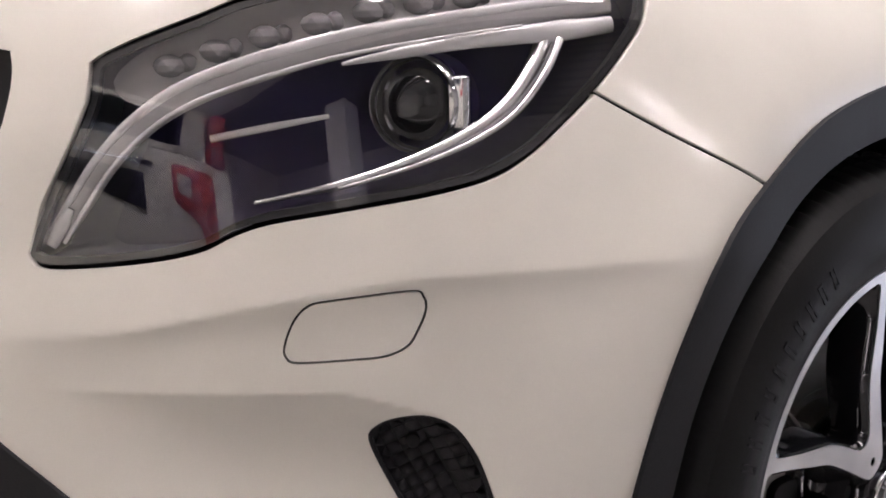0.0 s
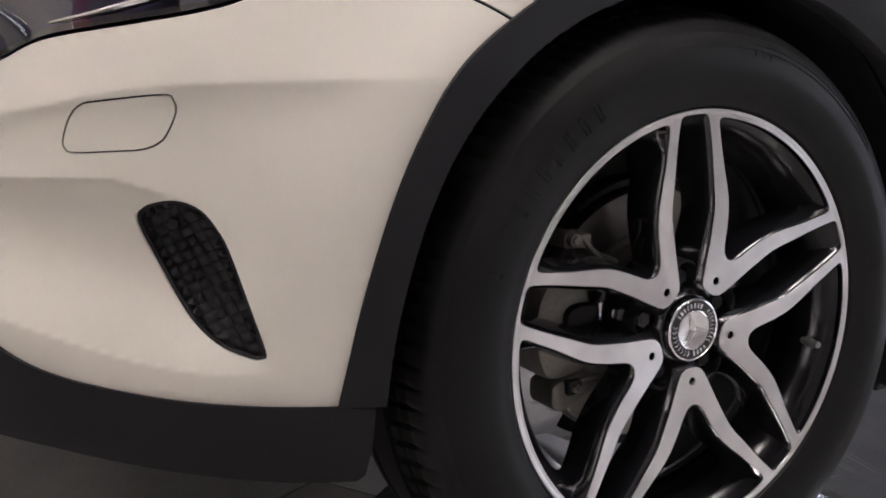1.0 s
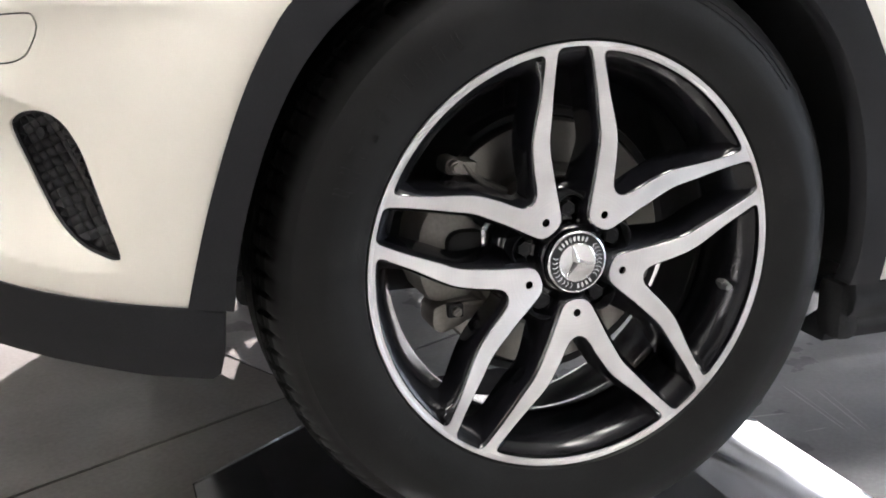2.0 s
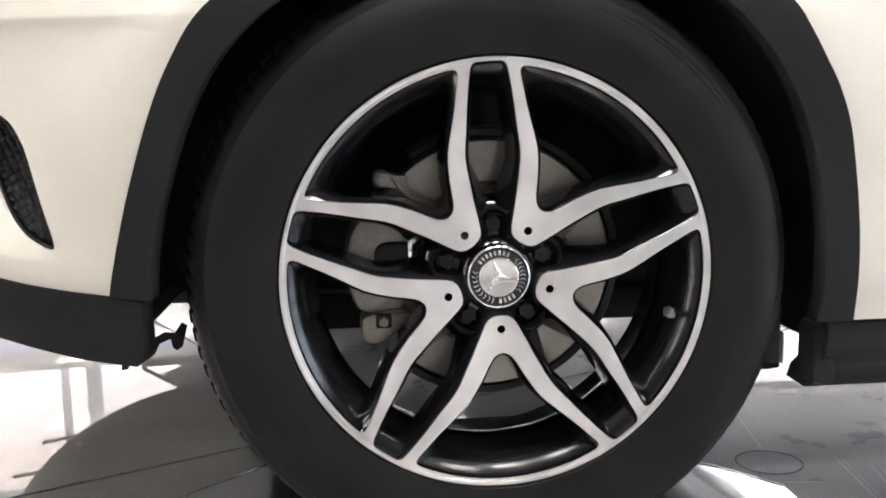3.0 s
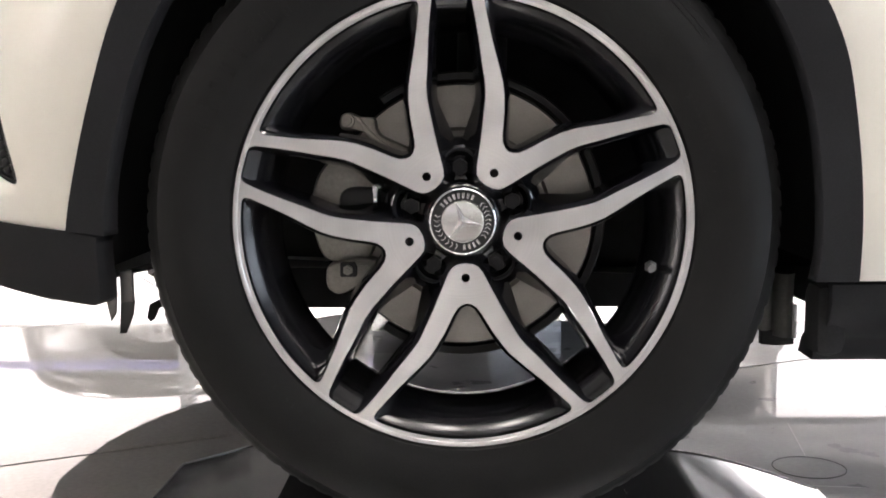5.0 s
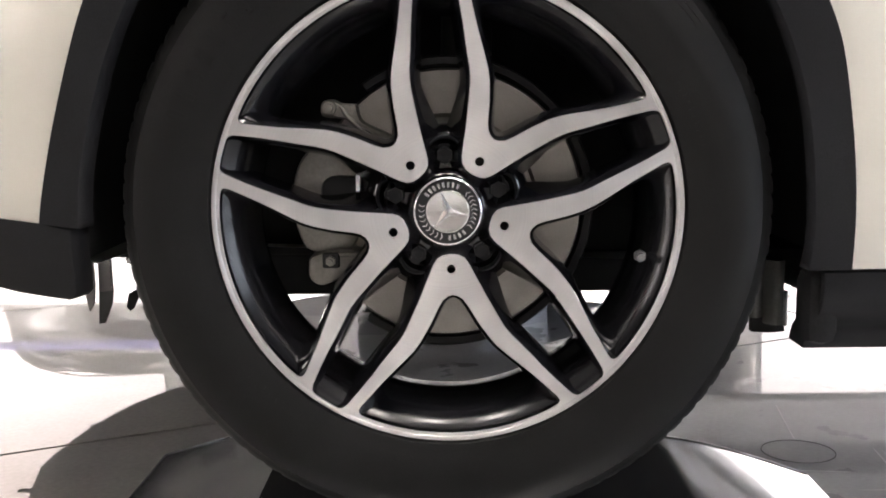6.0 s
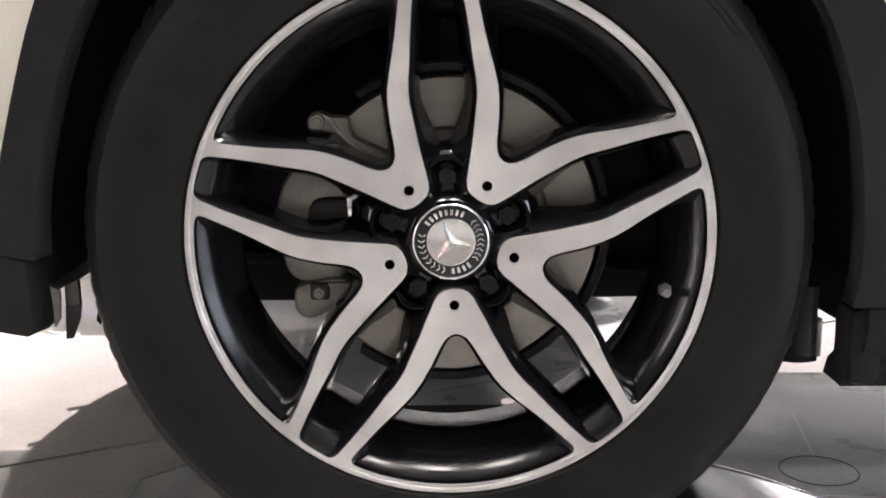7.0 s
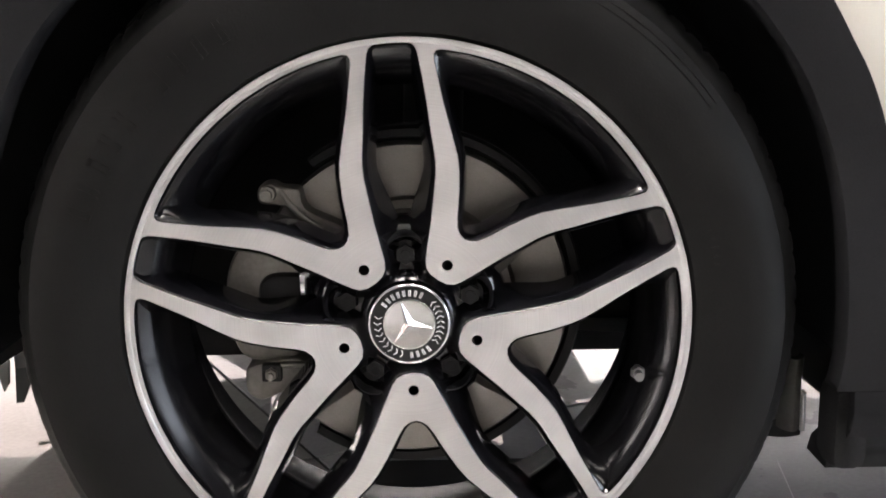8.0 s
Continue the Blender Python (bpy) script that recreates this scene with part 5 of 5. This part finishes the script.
def build_air_guides(car):
    """Plastic flaps in front of and behind the front wheel."""
    def plate(name, line, y, lean, mat, label, thick=0.003):
        bm = bmesh.new()
        low = min(v for u, v in line)
        bm.faces.new([bm.verts.new((-0.0265 + (u + 0.0265) * 1.2, y - lean * (v - low), 0.463 + (v - 0.463) * 1.2)) for u, v in line])
        made = bmesh.ops.extrude_face_region(bm, geom=bm.faces[:])
        bmesh.ops.translate(bm, verts=[v for v in made["geom"] if isinstance(v, bmesh.types.BMVert)], vec=(0, thick, 0))
        part(name, finish(bm, name, 30), mat, car, label)
    plate("deflector_fin", [(-0.404, 0.305), (-0.408, 0.262), (-0.4035, 0.231), (-0.398, 0.240), (-0.395, 0.262), (-0.394, 0.305)], 0.330, 0.20, SHEET, "upright shiny fin of the air deflector", 0.006)
    plate("deflector_rib", [(-0.392, 0.305), (-0.3935, 0.246), (-0.3885, 0.238), (-0.384, 0.248), (-0.382, 0.305)], 0.355, 0.20, LINER, "", 0.010)
    plate("air_deflector", [(-0.394, 0.288), (-0.3975, 0.243), (-0.383, 0.246), (-0.381, 0.288)], 0.350, 0.25, SHEET, "shiny plastic air deflector flap", 0.004)
    plate("deflector_lip", [(-0.3965, 0.250), (-0.4005, 0.213), (-0.393, 0.214), (-0.383, 0.236), (-0.380, 0.252)], 0.354, 0.2, DEFLECTOR, "dark pointed edge of the deflector", 0.004)
    plate("deflector_tab", [(-0.367, 0.246), (-0.3715, 0.230), (-0.368, 0.225), (-0.3635, 0.228), (-0.357, 0.241), (-0.342, 0.247), (-0.330, 0.243), (-0.330, 0.252), (-0.350, 0.255)], 0.368, 0.3, LINER, "", 0.005)
    plate("deflector_tab", [(-0.344, 0.246), (-0.3425, 0.235), (-0.338, 0.231), (-0.331, 0.236), (-0.324, 0.262), (-0.330, 0.266)], 0.368, 0.3, LINER, "", 0.005)
    plate("deflector_pin", [(-0.366, 0.286), (-0.368, 0.280), (-0.347, 0.287), (-0.347, 0.2915)], 0.362, 0.1, SATIN_GREY, "small pale pin", 0.004)
    plate("pin_bracket", [(-0.372, 0.305), (-0.371, 0.282), (-0.364, 0.276), (-0.356, 0.286), (-0.345, 0.292), (-0.335, 0.305)], 0.375, 0.1, LINER, "", 0.004)
    # grey splash flap behind the tyre: two upright ribs with a groove between them
    def flap(name, x0, x1, y, z0, z1, bulge, mat, label=""):
        bm = bmesh.new()
        n = 8
        rows = []
        for z in np.linspace(z0, z1, 7):
            rows.append([bm.verts.new((x0 + (x1 - x0) * i / n + 0.10 * max(0.0, z - 0.25) ** 1.2, y - bulge * math.sin(math.pi * i / n), z)) for i in range(n + 1)])
        for p, q in zip(rows, rows[1:]):
            for i in range(n):
                bm.faces.new((p[i], p[i + 1], q[i + 1], q[i]))
        made = bmesh.ops.extrude_face_region(bm, geom=bm.faces[:])
        bmesh.ops.translate(bm, verts=[v for v in made["geom"] if isinstance(v, bmesh.types.BMVert)], vec=(0, 0.012, 0))
        part(name, finish(bm, name, 40), mat, car, label)
    flap("splash_flap", 0.344, 0.364, 0.150, 0.204, 0.268, 0.010, GREY_PLASTIC, "dusty grey splash flap behind the tyre")
    flap("splash_flap", 0.363, 0.385, 0.140, 0.198, 0.272, 0.014, GREY_PLASTIC, "dusty grey splash flap behind the tyre")
    flap("flap_edge", 0.352, 0.390, 0.150, 0.186, 0.204, 0.006, LINER)
    flap("sheet_edge", 0.384, 0.3885, 0.135, 0.196, 0.236, 0.002, SATIN_SILVER, "bright bent edge of the flap")
    # rounded front end of the sill
    bm = boxed(0.374, 0.410, 0.024, 0.075, 0.196, 0.276, 0.014)
    part("sill_end", finish(bm, "sill_end", 40), LINER, car)


def build_tail_lamps(car):
    for side in (0, 1):
        def mirrored(y0, y1):
            return (y0, y1) if side == 0 else (2 * MID - y1, 2 * MID - y0)
        bm = bmesh.new()
        block(bm, 3.44, 3.545, *mirrored(0.17, 0.39), 0.945, 1.085, 0.03)
        lamp = part("tail_lamp", finish(bm, "tail_lamp", 40), RED_LENS, car, "lit red tail lamp")
        bm = bmesh.new()
        block(bm, 3.50, 3.549, *mirrored(0.30, 0.37), 0.97, 1.04, 0.012)
        part("reversing_lens", finish(bm, "reversing_lens", 40), SATIN_GREY, lamp, "pale reversing light lens")
        bm = bmesh.new()
        block(bm, 3.44, 3.54, *mirrored(0.10, 0.19), 1.12, 1.46, 0.02)
        part("upper_tail_lamp", finish(bm, "upper_tail_lamp", 40), DARK_RED, car, "dark red upper tail lamp")
    part("tailgate", boxed(3.42, 3.51, 0.20, 2 * MID - 0.20, 1.12, 1.48, 0.03), PAINT, car)
    part("rear_window", boxed(3.49, 3.518, 0.34, 2 * MID - 0.34, 1.18, 1.44, 0.008), DARK_GLASS, car, "dark rear window")
    part("rear_plate", boxed(3.515, 3.53, 0.52, 2 * MID - 0.52, 0.90, 1.00, 0.004), DARK_STEEL, car)
    part("rear_trim", boxed(3.515, 3.535, 0.48, 2 * MID - 0.48, 1.03, 1.06, 0.006), BRIGHT, car, "chrome strip over the plate")
    part("rear_bumper", boxed(3.40, 3.56, 0.05, 1.75, 0.24, 0.78, 0.04), PAINT, car)


def repaint(ob, swap):
    """Other paint on a copy of the car: the meshes stay shared."""
    for o in ob.children_recursive:
        for slot in o.material_slots:
            if slot.material in swap:
                to = swap[slot.material]
                slot.link = "OBJECT"
                slot.material = to


def build_ramp():
    ramp_ob = thing("wheel_ramp", (0, 0, GROUND), "low polished metal ramp under a tyre of the parked car", "wheel ramp", "wheel ramps")
    h = -GROUND

    def high(x):
        curved = float(np.interp(x, [0.24, 0.30, 0.34, 0.38, 0.42, 0.455, 0.482], [0.0, 0.0025, 0.0085, 0.0175, 0.0290, 0.0405, 0.0475]))
        return max(0.002, h - max(0.0, -0.225 - x) * 0.15 - curved)
    for name, line in (("ramp_slope", [(-0.402, -0.06), (-0.225, -0.06), (-0.225, 0.440), (-0.395, 0.361)]),
                       ("ramp_top", [(-0.225, -0.06), (0.240, -0.06), (0.240, 0.350), (0.200, 0.560), (-0.060, 0.560), (-0.225, 0.440)])):
        bm = bmesh.new()
        a = [bm.verts.new((x, y, high(x))) for x, y in line]
        b = [bm.verts.new((max(x, -0.33), min(y, 0.30) if name == "ramp_slope" else y, 0.0)) for x, y in line]      # folded under at the edge
        n = len(a)
        bm.faces.new(a)
        for i in range(n):
            bm.faces.new((a[i - 1], a[i], b[i], b[i - 1]))
        part(name, finish(bm, name, 4), MIRROR_SHEET, ramp_ob)
    rim = [(x, y, high(x) + 0.0005) for x, y in ((-0.403, -0.06), (-0.396, 0.362), (-0.225, 0.442))]
    part("ramp_edge", finish(tube(rim, 0.0013, 6), "ramp_edge", 60), BRIGHT, ramp_ob, "thin bright rolled edge")
    # the other slope rolls down to the floor
    bm = bmesh.new()
    xs = np.linspace(0.240, 0.478, 15)
    far = [0.350 - 0.14 * (x - 0.240) - 0.10 * max(0.0, x - 0.455) for x in xs]
    rows = [[bm.verts.new((x, -0.06, 0.0)), bm.verts.new((x, -0.06, high(x))), bm.verts.new((x, y, high(x))), bm.verts.new((x, y, 0.0))] for x, y in zip(xs, far)]
    for p, q in zip(rows, rows[1:]):
        for i in range(3):
            bm.faces.new((p[i], q[i], q[i + 1], p[i + 1]))
    for p in (rows[0], rows[-1]):
        bm.faces.new(p)
    part("ramp_slope", finish(bm, "ramp_slope", 25), MIRROR_SHEET, ramp_ob)
    rim = [(x, y + 0.001, high(x) + 0.0005) for x, y in zip(xs, far)]
    part("ramp_edge", finish(tube(rim, 0.0015, 6), "ramp_edge", 60), BRIGHT, ramp_ob, "thin bright rolled edge")
    return ramp_ob


def build_rail():
    """A low barrier in front of the display platform."""
    rail = thing("barrier", (-1.10, 3.10, GROUND), "low barrier of white posts with a grey blue rail", "barrier")
    for x in (-2.3, 0.0):
        part("post", boxed(x - 0.026, x + 0.026, -0.026, 0.026, 0.006, 0.92, 0.006), WHITE_TRIM, rail)
        part("post_foot", finish(lathe_up([(0.0, 0.008), (0.055, 0.008), (0.06, 0.004), (0.06, 0.0), (0.0, 0.0)], (x, 0, 0)), "post_foot", 40), WHITE_TRIM, rail)
    part("rail", boxed(-3.4, 0.6, -0.014, 0.014, 0.415, 0.448, 0.006), RAIL_BLUE, rail, "grey blue rail")


build_floor()
build_room()
build_lights()
RAMP = build_ramp()
CAR = build_car()
OTHER = copy_thing(CAR, pose(-1.62, 4.55, GROUND + 0.04, 0, 0, 9))
plinth = thing("display_platform", (0, 3.55, GROUND), "low white display platform before the silver car, its parapet front given added glow", "platform")
part("platform_body", boxed(-5.0, 3.6, 0.131, 5.0, 0.0, 0.04, 0.006), PLINTH, plinth)
part("parapet", boxed(-5.0, 3.6, 0.02, 0.13, 0.0, 0.352, 0.004), PLINTH, plinth)
part("parapet_top", boxed(-5.01, 3.61, 0.0, 0.14, 0.3525, 0.3635, 0.002), WHITE_TRIM, plinth)
# front panels with added glow, for the white band mirrored in the floor
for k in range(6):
    part("front_panel", boxed(-4.98 + 1.43 * k, -3.56 + 1.43 * k, 0.004, 0.019, 0.02, 0.346, 0.003), PLINTH_GLOW, plinth, "white front panel with added glow")
build_rail()
repaint(OTHER, {PAINT: SILVER_PAINT, PLASTIC: SILVER_PAINT, BARREL_BLACK: SATIN_GREY, GLOSS_BLACK: SATIN_GREY, RED_LENS: SATIN_GREY, DARK_RED: SATIN_GREY, MACHINED: WHITE_TRIM})
tagged(OTHER, "silver grey car parked beyond the cream car")
THIRD = copy_thing(CAR, pose(-5.30, -0.53, GROUND))
tagged(THIRD, "white car with red tail lamps parked ahead of the cream car")
for m in (pose(2.70, 0, GROUND), pose(0, 1.80, GROUND, 0, 0, 180), pose(2.70, 1.80, GROUND, 0, 0, 180)):
    copy_thing(RAMP, m)
